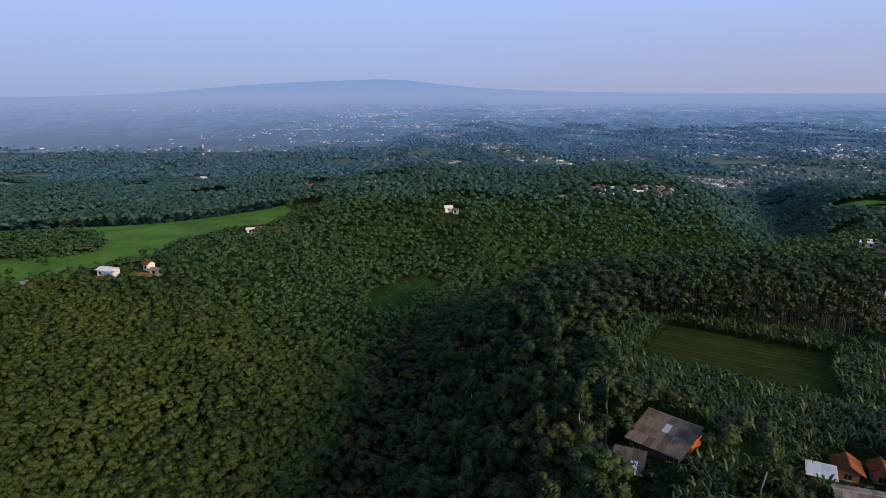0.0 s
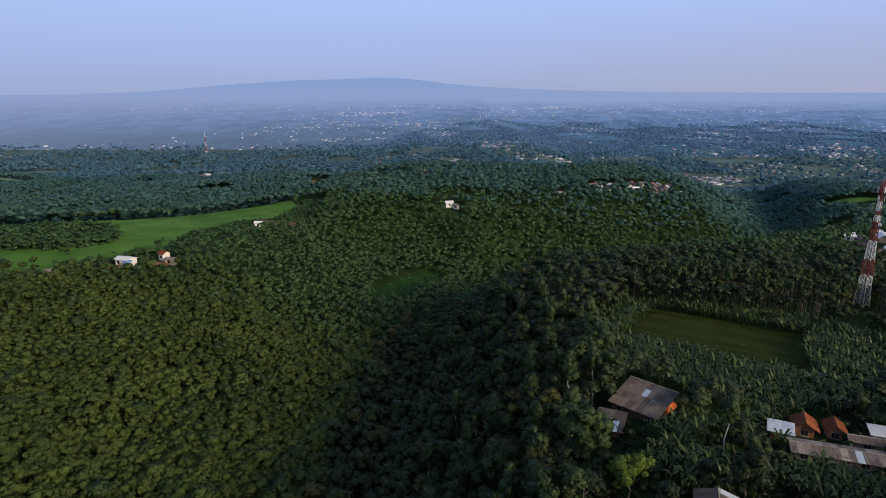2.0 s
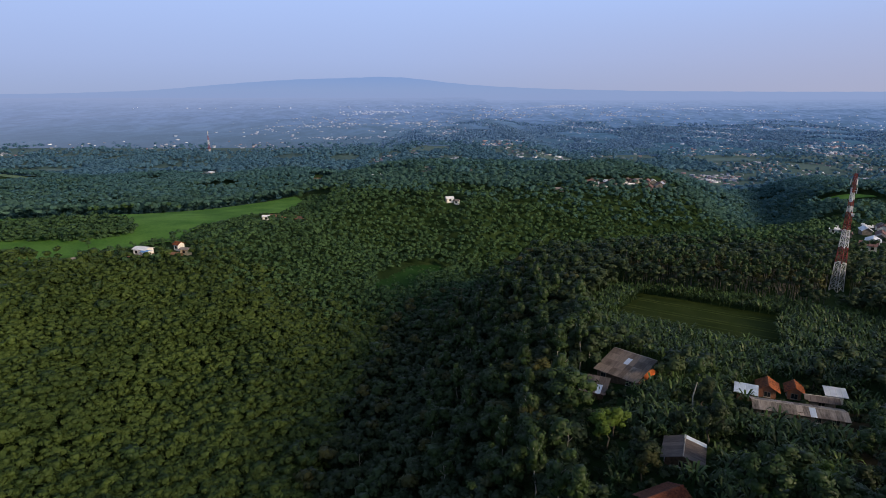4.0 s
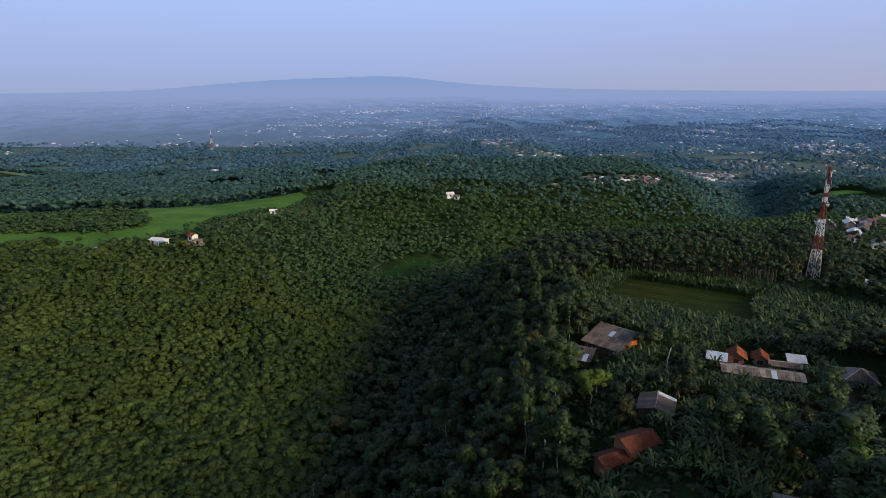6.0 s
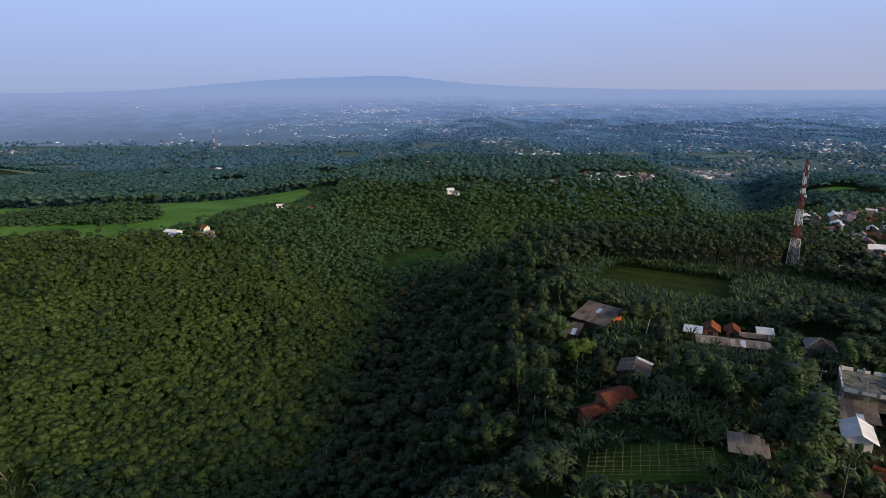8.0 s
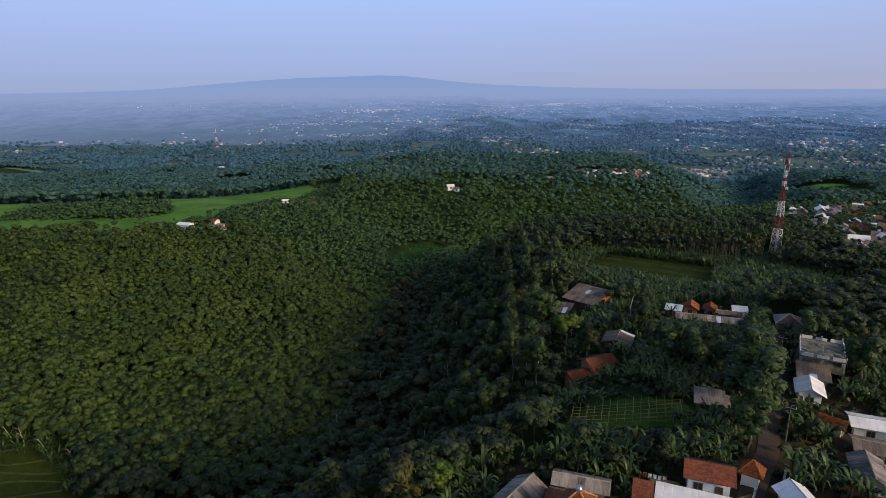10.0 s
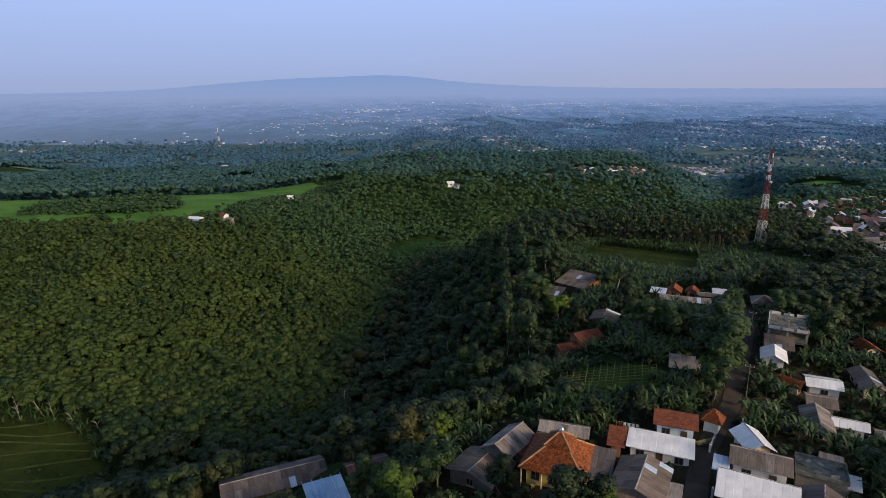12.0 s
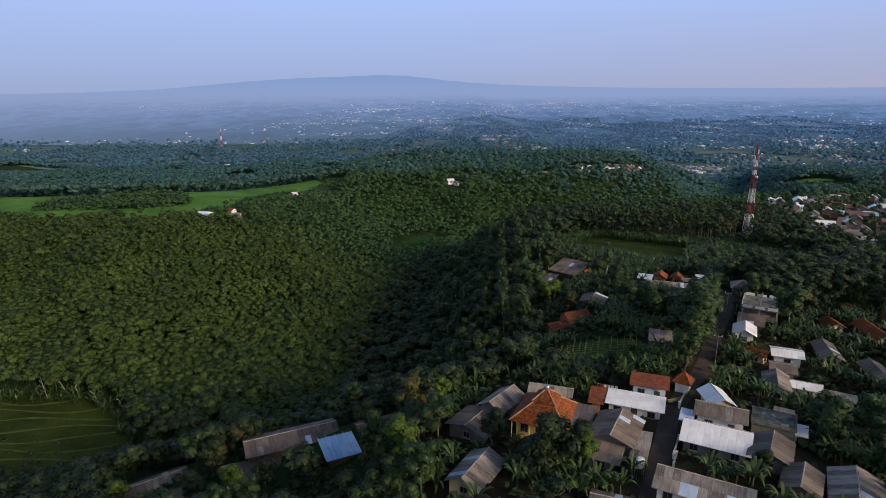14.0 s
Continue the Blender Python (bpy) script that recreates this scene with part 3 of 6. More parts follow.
def sheet_mesh(width, length, mat):
    """A corrugated roof sheet: ribs across its width, a folded lip at the lower edge."""
    key = (round(width, 2), round(length, 2), mat.name)
    if key not in SHEETS:
        n, v, f = 8, [], []
        for y in (0.0, length):
            for k in range(n + 1):
                v.append((-width / 2 + width * k / n, y, 0.06 if k % 2 else 0.0))
        v += [(-width / 2, 0, -0.05), (width / 2, 0, -0.05)]
        f = [(k, k + 1, n + 2 + k, n + 1 + k) for k in range(n)] + [(2 * n + 2, 2 * n + 3, n, 0)]
        SHEETS[key] = mesh_from("roof_sheet", v, f, mat)
    return SHEETS[key]


def frame_on(origin, along, up):
    """A pose whose x runs along and whose y runs up a slope."""
    x, y = Vector(along).normalized(), Vector(up).normalized()
    z = x.cross(y).normalized()
    y = z.cross(x)
    m = Matrix((x, y, z)).transposed().to_4x4()
    m.translation = origin
    return m


def sheeted_slope(parent, a, b, c, d, mat, piece=1.15):
    """Lay sheets on the slope a-b (eave), c-d (ridge): b to c runs up."""
    a, b, c, d = (Vector(p) for p in (a, b, c, d))
    run, up = (b - a).length, (d - a).length
    cols, rows = max(1, round(run / piece)), max(1, round(up / 2.6))
    w, h = run / cols, up / rows
    me = sheet_mesh(w * 1.03, h * 1.05, mat)
    ux, uy = (b - a).normalized(), (d - a).normalized()
    n = ux.cross(uy)
    for r in range(rows):
        for k in range(cols):
            at = a + ux * (k + 0.5) * w + uy * r * h + n * (0.05 + 0.012 * (k % 2) + 0.02 * (rows - r) + random.uniform(0, 0.012))
            m = frame_on(at, ux + uy * random.uniform(-0.006, 0.006), uy)
            odd = random.random()
            if odd < 0.05 and mat.name.startswith(("weathered", "brown", "dark")):
                share("roof_sheet", sheet_mesh(w * 1.03, h * 1.05, M["pale_blue_sheet" if odd < 0.025 else "sheet"]), parent, m, "pale replacement roof sheet")
            else:
                share("roof_sheet", me, parent, m)


def tiled_slope(parent, a, b, c, d, mat):
    """Courses of clay tiles from the eave a-b up to the ridge d-c, each lapping over the one below, scalloped along its lower edge."""
    a, b, c, d = (Vector(p) for p in (a, b, c, d))
    n = (b - a).cross(d - a).normalized()
    rows = max(3, round(((d + c) / 2 - (a + b) / 2).length / 0.36))
    cols = max(2, round((b - a).length / 0.45))
    v, f = [], []
    for r in range(rows):
        for q, h, wave in ((r / rows, 0.10, 0.045), ((r + 1) / rows, 0.04, 0.03)):
            p0, p1 = a.lerp(d, q), b.lerp(c, q)
            v += [p0.lerp(p1, k / cols) + n * (h + wave * (k % 2) + random.uniform(0, 0.02)) for k in range(cols + 1)]
    w = cols + 1
    f = [(r * w + k, r * w + k + 1, (r + 1) * w + k + 1, (r + 1) * w + k) for r in range(2 * rows - 1) for k in range(cols)]
    o = len(v)
    v += [a.lerp(b, k / cols) - n * 0.04 for k in range(w)]
    f += [(o + k, o + k + 1, k + 1, k) for k in range(cols)]
    share("roof_slope", mesh_from("roof_slope", v, f, mat), parent)


def opening(parent, m, w, h, glass=True, wall="white_wall"):
    """A window (frame, pane, glazing bar) or a door on a wall; m: pose with x along the wall, y up, z outwards."""
    bm = bmesh.new()
    for x in (-w / 2, w / 2):
        box(bm, x, 0, 0.0, 0.09, h + 0.09, 0.12, m)
    for y in (-h / 2, h / 2):
        box(bm, 0, y, 0.0, w - 0.09, 0.09, 0.12, m)
    if glass:
        box(bm, 0, 0, 0.0, 0.06, h - 0.09, 0.10, m)
    win = part("window" if glass else "door", bm, M["frame_paint"] if glass else M["wood"], parent)
    bm = bmesh.new()
    box(bm, 0, 0, 0.0, w - 0.09, h - 0.09, 0.05, m)
    part("pane" if glass else "leaf", bm, M["pane"] if glass else M["wood"], win)
    if glass:
        bm = bmesh.new()
        box(bm, 0, -h / 2 - 0.09, 0.06, w + 0.25, 0.07, 0.26, m)
        part("sill", bm, M["concrete"], win)


def house(x, y, rot, l, w, label, roof="sheet", wall="cream_wall", eave=2.9, rise=1.4, form="gable", ridge="x", over=0.7, windows=True,
          lean=1, name="house", category="house", group="village houses", ridge_at=0.5, lift=0.0):
    """A house: walls with gables, roof of sheets or tiles, ridge cap, windows, door. ridge: axis of the ridge. form: gable, mono or hip."""
    if ridge == "y":
        l, w, rot = w, l, rot + 90
    gz = min(ground_at(x + dx, y + dy) for dx in (-2, 2) for dy in (-2, 2)) + lift
    HOUSES.append((x, y, radians(rot), l / 2, w / 2))
    h = thing(name, label, category, group, pose(x, y, gz, 0, 0, rot))
    hl, hw = l / 2 - over, w / 2 - over
    tall, rise = eave - 0.75, rise * (0.74 if form == "gable" else 1.0)
    bm = bmesh.new()
    ry = -hw + 2 * hw * ridge_at
    slope_f = rise / (w * ridge_at if form != "mono" else w)
    if form == "mono":
        ends = [(-hw, tall), (hw, tall + rise * (2 * hw / w))] if lean > 0 else [(-hw, tall + rise * (2 * hw / w)), (hw, tall)]
        prof = [(-hw, -1.6), (hw, -1.6), (hw, ends[1][1]), (-hw, ends[0][1])]
    elif form == "gable":
        prof = [(-hw, -1.6), (hw, -1.6), (hw, tall), (ry, tall + rise * 0.88), (-hw, tall)]
    else:
        prof = [(-hw, -1.6), (hw, -1.6), (hw, tall), (-hw, tall)]
    lo = [bm.verts.new((-hl, py, pz)) for py, pz in prof]
    hi = [bm.verts.new((hl, py, pz)) for py, pz in prof]
    bm.faces.new(lo[::-1])
    bm.faces.new(hi)
    for k in range(len(prof)):
        j = (k + 1) % len(prof)
        bm.faces.new((lo[k], lo[j], hi[j], hi[k]))
    bmesh.ops.recalc_face_normals(bm, faces=bm.faces)
    part("wall", bm, M[wall], h)
    mat = M[roof]
    lay = tiled_slope if "tile" in roof else sheeted_slope
    L, W = l / 2, w / 2
    drop = rise * over / W * 0.9
    e = tall - drop * 0.5
    if form == "gable":
        rg = -W + w * ridge_at
        top = tall + rise
        lay(h, (-L, -W, e), (L, -W, e), (L, rg, top), (-L, rg, top), mat)
        lay(h, (L, W, e), (-L, W, e), (-L, rg, top), (L, rg, top), mat)
        caps = [((-L, rg, top + 0.06), (L, rg, top + 0.06))]
    elif form == "mono":
        if lean > 0:
            lay(h, (-L, -W, tall), (L, -W, tall), (L, W, tall + rise), (-L, W, tall + rise), mat)
        else:
            lay(h, (L, W, tall), (-L, W, tall), (-L, -W, tall + rise), (L, -W, tall + rise), mat)
        caps = []
    else:
        k = max(0.0, L - W)
        top = tall + rise
        A, B, C, D, E, F = (-L, -W, e), (L, -W, e), (L, W, e), (-L, W, e), (-k, 0, top), (k, 0, top)
        tiled_slope(h, A, B, F, E, mat)
        tiled_slope(h, C, D, E, F, mat)
        tiled_slope(h, B, C, F, F, mat)
        tiled_slope(h, D, A, E, E, mat)
        up = Vector((0, 0, 0.1))
        caps = [(Vector(p) + up, Vector(q) + up) for p, q in ((A, E), (D, E), (B, F), (C, F))] + ([(Vector(E) + up, Vector(F) + up)] if k > 0.2 else [])
    for p, q in caps:
        part("ridge_cap", rod(bmesh.new(), p, q, 0.12, 6), mat if "tile" in roof else M["pale_ridge"], h)
    if windows:
        zc = min(1.55, tall * 0.52)
        n = max(1, int(2 * hl / 2.6))
        for side in (-1, 1):
            for k in range(n):
                px = -hl + 2 * hl * (k + 0.5) / n
                m = Matrix(((side * -1, 0, 0, px), (0, 0, side, side * hw), (0, 1, 0, zc), (0, 0, 0, 1)))
                if k == n // 2 and n > 1 and side < 0:
                    m.translation.z = 1.0
                    opening(h, m, 0.9, 2.0, False)
                else:
                    opening(h, m, 1.2, 1.1)
        m = Matrix(((0, 0, 1, hl), (1, 0, 0, 0), (0, 1, 0, zc), (0, 0, 0, 1)))
        opening(h, m, 1.2, 1.1)
        m = Matrix(((0, 0, -1, -hl), (-1, 0, 0, 0), (0, 1, 0, zc), (0, 0, 0, 1)))
        opening(h, m, 1.2, 1.1)
    return h


def screens(x, y, reach):
    """Whether a plant there would stand between a building and the camera's path."""
    hit = np.zeros(np.shape(x), bool)
    for hx, hy, ang, hl, hw in HOUSES:
        d = Vector((hx * 0.99, hy + 70)).normalized()
        along, side = (hx - x) * d.x + (hy - y) * d.y, (x - hx) * d.y - (y - hy) * d.x
        hit |= (along > 0) & (along < reach + min(hl, hw)) & (np.abs(side) < max(hl, hw) * 0.8 + 2.0)
    return hit


def prayer_house(x, y, rot, s):
    """Square hall with a two-tier pyramid roof of clay tiles and a small metal dome on top."""
    gz = ground_at(x, y)
    h = thing("prayer_house", "yellow prayer hall with two-tier orange tile roof", "prayer hall", "village houses", pose(x, y, gz, 0, 0, rot))
    bm = bmesh.new()
    box(bm, 0, 0, 0.6, s - 2.0, s - 2.0, 4.6)
    part("wall", bm, M["yellow_wall"], h)

    def tier(half, z, top_half, top_z):
        a = [(-half, -half, z), (half, -half, z), (half, half, z), (-half, half, z)]
        b = [(-top_half, -top_half, top_z), (top_half, -top_half, top_z), (top_half, top_half, top_z), (-top_half, top_half, top_z)]
        for k in range(4):
            j = (k + 1) % 4
            tiled_slope(h, a[k], a[j], b[j], b[k], M["tile"])
            part("hip_cap", rod(bmesh.new(), Vector(a[k]) + Vector((0, 0, 0.12)), Vector(b[k]) + Vector((0, 0, 0.12)), 0.13, 6), M["pale_cap"], h, "pale mortar hip cap")

    tier(s / 2, 2.6, s * 0.17, 5.1)
    bm = bmesh.new()
    box(bm, 0, 0, 5.1, s * 0.32, s * 0.32, 0.7)
    part("clerestory", bm, M["orange_wall"], h)
    tier(s * 0.20, 5.3, 0.10, 7.0)
    bm = bmesh.new()
    bmesh.ops.create_uvsphere(bm, u_segments=12, v_segments=8, radius=0.5, matrix=Matrix.Translation((0, 0, 7.35)))
    rod(bm, (0, 0, 6.6), (0, 0, 7.1), 0.32, 10)
    rod(bm, (0, 0, 7.8), (0, 0, 8.5), 0.05, 6)
    part("dome", bm, M["steel"], h, "small silver metal dome")
    for side in range(4):
        turn = Matrix.Rotation(side * math.pi / 2, 4, "Z")
        for k in (-1, 0, 1):
            m = turn @ Matrix(((1, 0, 0, k * 2.6), (0, 0, -1, -(s / 2 - 1.0)), (0, 1, 0, 1.25), (0, 0, 0, 1)))
            opening(h, m, 1.3, 1.5)
    for sx in (-1, 1):
        for k in (-1, -0.33, 0.33, 1):
            part("porch_post", rod(bmesh.new(), (k * (s / 2 - 0.4), sx * (s / 2 - 0.35), -1), (k * (s / 2 - 0.4), sx * (s / 2 - 0.35), 2.7), 0.11, 8), M["cream_wall"], h)
    return h


prayer_house(16.8, -2.2, -24, 10.0)
HOUSES.append((16.8, -2.2, radians(-24), 5.0, 5.0))
house(9.7, 3.4, -38, 5.4, 8.4, "grey-brown gable house of weathered roof sheets", "sheet", "grey_wall", 4.0, 1.9, ridge="y")
house(5.0, -0.2, -35, 8.6, 7.8, "grey-brown low gable house beside the prayer hall", "brown_sheet", "grey_wall", 2.8, 1.5, ridge="y")
house(4.3, -14.3, -30, 6.3, 9.2, "old gable house with pale patched sheet roof", "sheet", "cream_wall", 2.8, 2.0, ridge="y")
house(12.2, 2.9, -38, 2.4, 5.5, "dark red lean-to canopy between two houses", "red_tile", "grey_wall", 2.9, 0.7, "mono", windows=False, name="shed", category="shed")
house(18.9, 5.4, -18, 8.2, 3.9, "long grey sheet-roofed annex behind the hall", "sheet", "grey_wall", 3.6, 1.0, "gable")
house(26.5, 1.9, -20, 2.8, 4.7, "small red-brown tiled outhouse", "red_tile", "brick_wall", 3.2, 0.9, "mono", windows=False, name="shed", category="shed")
house(32.6, -0.2, -22, 9.8, 5.0, "house with a broad bright white metal roof", "white_sheet", "white_wall", 2.9, 0.4, "mono", lean=1)
house(27.1, -8.5, -28, 7.4, 9.1, "big gable house with dark grey-brown roof", "brown_sheet", "grey_wall", 3.3, 1.7, ridge="y")
house(22.5, -4.4, -21, 3.7, 8.0, "flat grey sheet-roofed wing", "dark_sheet", "grey_wall", 3.0, 0.5, "mono", windows=False)
house(23.7, -13.8, -26, 5.9, 4.3, "brown sheet-roofed lean-to kitchen", "brown_sheet", "grey_wall", 2.5, 0.8, "mono")
house(29.7, -13.0, -24, 2.6, 8.1, "narrow porch of mixed grey and white sheets", "sheet", "white_wall", 2.5, 0.4, "mono", windows=False, name="porch", category="porch")
house(36.8, 5.3, -20, 6.8, 5.4, "pale blue house with a red-brown tiled roof", "red_tile", "pale_blue_wall", 3.7, 1.6, "gable")
house(43.0, 5.6, -35, 3.2, 3.2, "small roadside kiosk with orange tiled hip roof", "tile", "white_wall", 3.1, 1.5, "hip", windows=False, over=0.5, name="kiosk", category="kiosk")
house(46.0, -1.2, -90, 6.1, 4.4, "small cream house with white metal gable roof", "white_sheet", "cream_wall", 3.2, 1.5, "gable")
house(41.2, -12.6, -28, 10.0, 6.4, "white house with broad pale metal roof", "white_sheet", "grey_wall", 2.8, 1.6, "gable", ridge_at=0.78)
house(44.3, -6.9, -26, 8.0, 5.2, "grey-brown sheet-roofed house by the road", "brown_sheet", "white_wall", 3.6, 1.2, "gable", ridge_at=0.62)
house(39.0, -6.6, -28, 2.2, 3.0, "small pale blue metal-roofed porch at the roadside", "pale_blue_sheet", "white_wall", 3.0, 0.6, "mono", windows=False, name="porch", category="porch")
house(55.0, -6.0, -30, 3.1, 3.5, "small grey shed behind the houses", "sheet", "grey_wall", 2.6, 0.8, "mono", windows=False, name="shed", category="shed")
house(55.3, -10.1, -30, 2.5, 2.9, "small white metal-roofed shed", "white_sheet", "white_wall", 2.6, 0.5, "mono", windows=False, name="shed", category="shed")
house(47.7, -16.2, -32, 5.9, 7.1, "dark sheet-roofed gable house", "dark_sheet", "grey_wall", 3.1, 1.6, ridge="y")
house(48.1, -23.5, -34, 5.0, 6.7, "brown sheet-roofed house with mossy roof", "brown_sheet", "brick_wall", 3.0, 1.4, ridge="y")
house(34.6, -24.3, -28, 12.6, 5.9, "long house with weathered brown-grey roof sheets", "sheet", "white_wall", 3.1, 1.4, "gable", ridge_at=0.7)
house(54.3, -25.4, -30, 6.6, 9.4, "grey gable house with patched sheet roof", "sheet", "cream_wall", 3.0, 1.7, ridge="y")
house(61.1, 7.6, -24, 4.7, 8.1, "white-fronted house with grey sheet roof", "sheet", "white_wall", 2.9, 1.4, ridge="y")
house(66.2, 7.0, -26, 5.4, 3.6, "house with a white metal roof among bananas", "white_sheet", "white_wall", 3.2, 0.9, "gable")
house(71.2, 4.3, -30, 4.6, 3.8, "grey sheet-roofed house among bananas", "sheet", "grey_wall", 2.8, 0.9, "gable")
house(66.3, 15.1, -24, 5.0, 5.4, "brown sheet-roofed house by the lane", "brown_sheet", "grey_wall", 2.9, 1.0, "gable")
house(80.4, 23.8, -107, 9.6, 4.5, "long brown sheet-roofed house", "brown_sheet", "cream_wall", 2.8, 1.3, "gable")
house(85.1, 15.3, -103, 8.2, 4.5, "long brown sheet-roofed house by the garden", "brown_sheet", "cream_wall", 2.8, 1.3, "gable")
house(91.7, 40.6, -95, 5.7, 4.4, "small house with orange tiled roof", "tile", "cream_wall", 2.8, 1.4, "gable")
house(97.3, 34.2, -97, 11.1, 5.0, "long house with orange tiled gable roof", "tile", "cream_wall", 2.8, 1.6, "gable")
house(105.3, 52.7, -85, 6.8, 5.0, "house with weathered orange tiled roof", "tile", "cream_wall", 2.8, 1.4, "gable")
house(108.7, 42.0, -90, 8.0, 5.0, "house with bright orange tiled roof", "tile", "cream_wall", 2.8, 1.4, "gable")
house(72.6, 41.0, -27, 6.0, 7.0, "house with flat brown-grey sheet roof", "brown_sheet", "grey_wall", 3.4, 0.6, "mono")
house(67.4, 33.4, -26, 5.0, 6.6, "white two-storey house with white and grey gable", "white_sheet", "white_wall", 3.4, 1.5, ridge="y")
house(70.7, 21.8, -22, 6.2, 5.4, "house with pale white metal roof", "white_sheet", "white_wall", 3.2, 0.9, "gable")
house(64.6, 21.8, -45, 4.6, 3.6, "small orange tiled house by the road", "tile", "cream_wall", 2.8, 1.1, "gable")
house(88.6, 78.6, -22, 6.6, 6.6, "grey hip-roofed house at the end of the road", "sheet", "grey_wall", 2.9, 1.7, "hip")
house(47.4, 29.2, -20, 6.0, 4.6, "dilapidated grey house sunk among trees", "sheet", "wood", 2.0, 1.0, "mono")
house(40.6, 65.4, -24, 7.0, 7.2, "old grey sheet-roofed barn", "dark_sheet", "wood", 2.7, 1.3, ridge="y", name="barn", category="barn")
house(32.8, 52.6, 26, 7.4, 5.6, "low house with two-step dark red tiled roof", "red_tile", "brick_wall", 2.9, 1.5, "gable", windows=False, lift=0.8)
house(28.0, 49.9, 24, 6.2, 4.6, "lower wing of the dark red tiled house", "red_tile", "brick_wall", 2.3, 1.1, "gable", windows=False, lift=1.6)
farm = house(41.4, 101.4, -44, 10.8, 12.0, "farmhouse with broad weathered grey roof and orange gable", "brown_sheet", "wood", 2.9, 3.0, "gable", ridge_at=0.78)
bm = bmesh.new()
box(bm, 10.8 / 2 - 0.64, 1.4, 1.4, 0.10, 5.6, 2.2)
part("gable_panel", bm, M["orange_wall"], farm, "orange painted end wall")
house(32.5, 95.2, -24, 5.8, 6.4, "low grey sheet-roofed shed beside the farmhouse", "dark_sheet", "wood", 2.4, 1.0, "mono", windows=False, lift=1.3, name="shed", category="shed")
house(69.0, 81.2, -18, 16.8, 5.2, "very long low mossy sheet-roofed shed", "sheet", "grey_wall", 2.5, 0.9, "gable", name="shed", category="shed")
house(62.6, 89.2, -26, 4.6, 3.4, "small pale blue metal-roofed shed", "pale_blue_sheet", "wood", 2.6, 0.7, "mono", windows=False, name="shed", category="shed")
house(68.0, 91.0, -24, 4.6, 5.0, "small house with orange tiled gable roof", "tile", "brick_wall", 2.8, 1.6, ridge="y")
house(73.0, 89.8, -24, 3.8, 4.4, "small house with orange tiled roof beside the shed", "tile", "brick_wall", 2.8, 1.5, ridge="y")
house(80.2, 87.6, -20, 4.2, 3.2, "small white metal-roofed house", "white_sheet", "white_wall", 2.8, 0.6, "mono")
house(76.0, 85.4, -18, 6.4, 3.0, "dark sheet-roofed house along the long shed", "dark_sheet", "grey_wall", 2.6, 0.8, "gable")
house(-31.0, 9.4, 25, 18.1, 7.4, "long dark brown barn on the slope", "dark_sheet", "wood", 3.3, 1.8, "gable", windows=False, name="barn", category="barn")
house(-36.7, 2.2, 22, 10.7, 3.9, "low grey sheet-roofed shed below the barn", "dark_sheet", "white_wall", 2.4, 0.8, "mono")
blue = house(-19.8, 1.0, 26, 6.4, 6.2, "house with bright blue metal roof sheets", "blue_sheet", "wood", 2.9, 0.8, "mono", windows=False)
for k in range(5):
    part("roof_batten", rod(bmesh.new(), (-3.2 + 1.6 * k, -3.1, 2.42), (-3.2 + 1.6 * k, 3.7, 3.12), 0.05, 5), M["white_paint"], blue, "white timber batten")
house(-58.7, 6.8, 38, 13.7, 4.5, "long grey sheet-roofed shed in the trees", "dark_sheet", "grey_wall", 2.6, 1.0, "gable", windows=False, name="shed", category="shed")
house(-49.6, -0.6, 34, 7.8, 3.3, "grey sheet-roofed shed among trees", "dark_sheet", "grey_wall", 2.4, 0.6, "mono", windows=False, name="shed", category="shed")
house(22.4, -25.2, -20, 6.5, 3.7, "low grey sheet-roofed house", "dark_sheet", "grey_wall", 2.8, 0.8, "gable")
house(-14.2, 8.0, 26, 7.6, 3.8, "dark red-roofed shed under the trees", "maroon_roof", "wood", 2.4, 0.8, "gable", windows=False, name="shed", category="shed")

house(42.8, -14.8, -30, 4.6, 2.8, "low red-brown lean-to below the white house", "red_tile", "brick_wall", 2.6, 0.4, "mono", windows=False, name="shed", category="shed")


def terrace(x, y, rot, l, w):
    """Flat concrete roof terrace with low parapets and odds and ends."""
    b = thing("roof_terrace", "dark mossy flat concrete roof with rubble", "roof terrace", "", pose(x, y, ground_at(x, y), 0, 0, rot))
    HOUSES.append((x, y, radians(rot), l / 2, w / 2))
    bm = bmesh.new()
    box(bm, 0, 0, 0.4, l - 0.4, w - 0.4, 4.0)
    part("wall", bm, M["grey_wall"], b)
    bm = bmesh.new()
    box(bm, 0, 0, 2.5, l, w, 0.2)
    part("slab", bm, M["mossy_concrete"], b)
    for sx, sy, ox, oy in ((l, 0.15, 0, w / 2 - 0.1), (l, 0.15, 0, 0.1 - w / 2), (0.15, w - 0.4, l / 2 - 0.1, 0)):
        bm = bmesh.new()
        box(bm, ox, oy, 2.8, sx, sy, 0.4)
        part("parapet", bm, M["mossy_concrete"], b)
    for k in range(7):
        bm = bmesh.new()
        box(bm, 0, 0, 0, 0.5 + 0.12 * k, 0.4, 0.25, pose(-l / 2 + 0.9 + k * (l - 1.8) / 6, math.sin(k * 2.3) * w * 0.3, 2.72, 0, 0, 40 * k))
        part("rubble", bm, M["concrete" if k % 2 else "mossy_concrete"], b)
    return b


terrace(52.2, -8.2, -28, 6.4, 5.0)


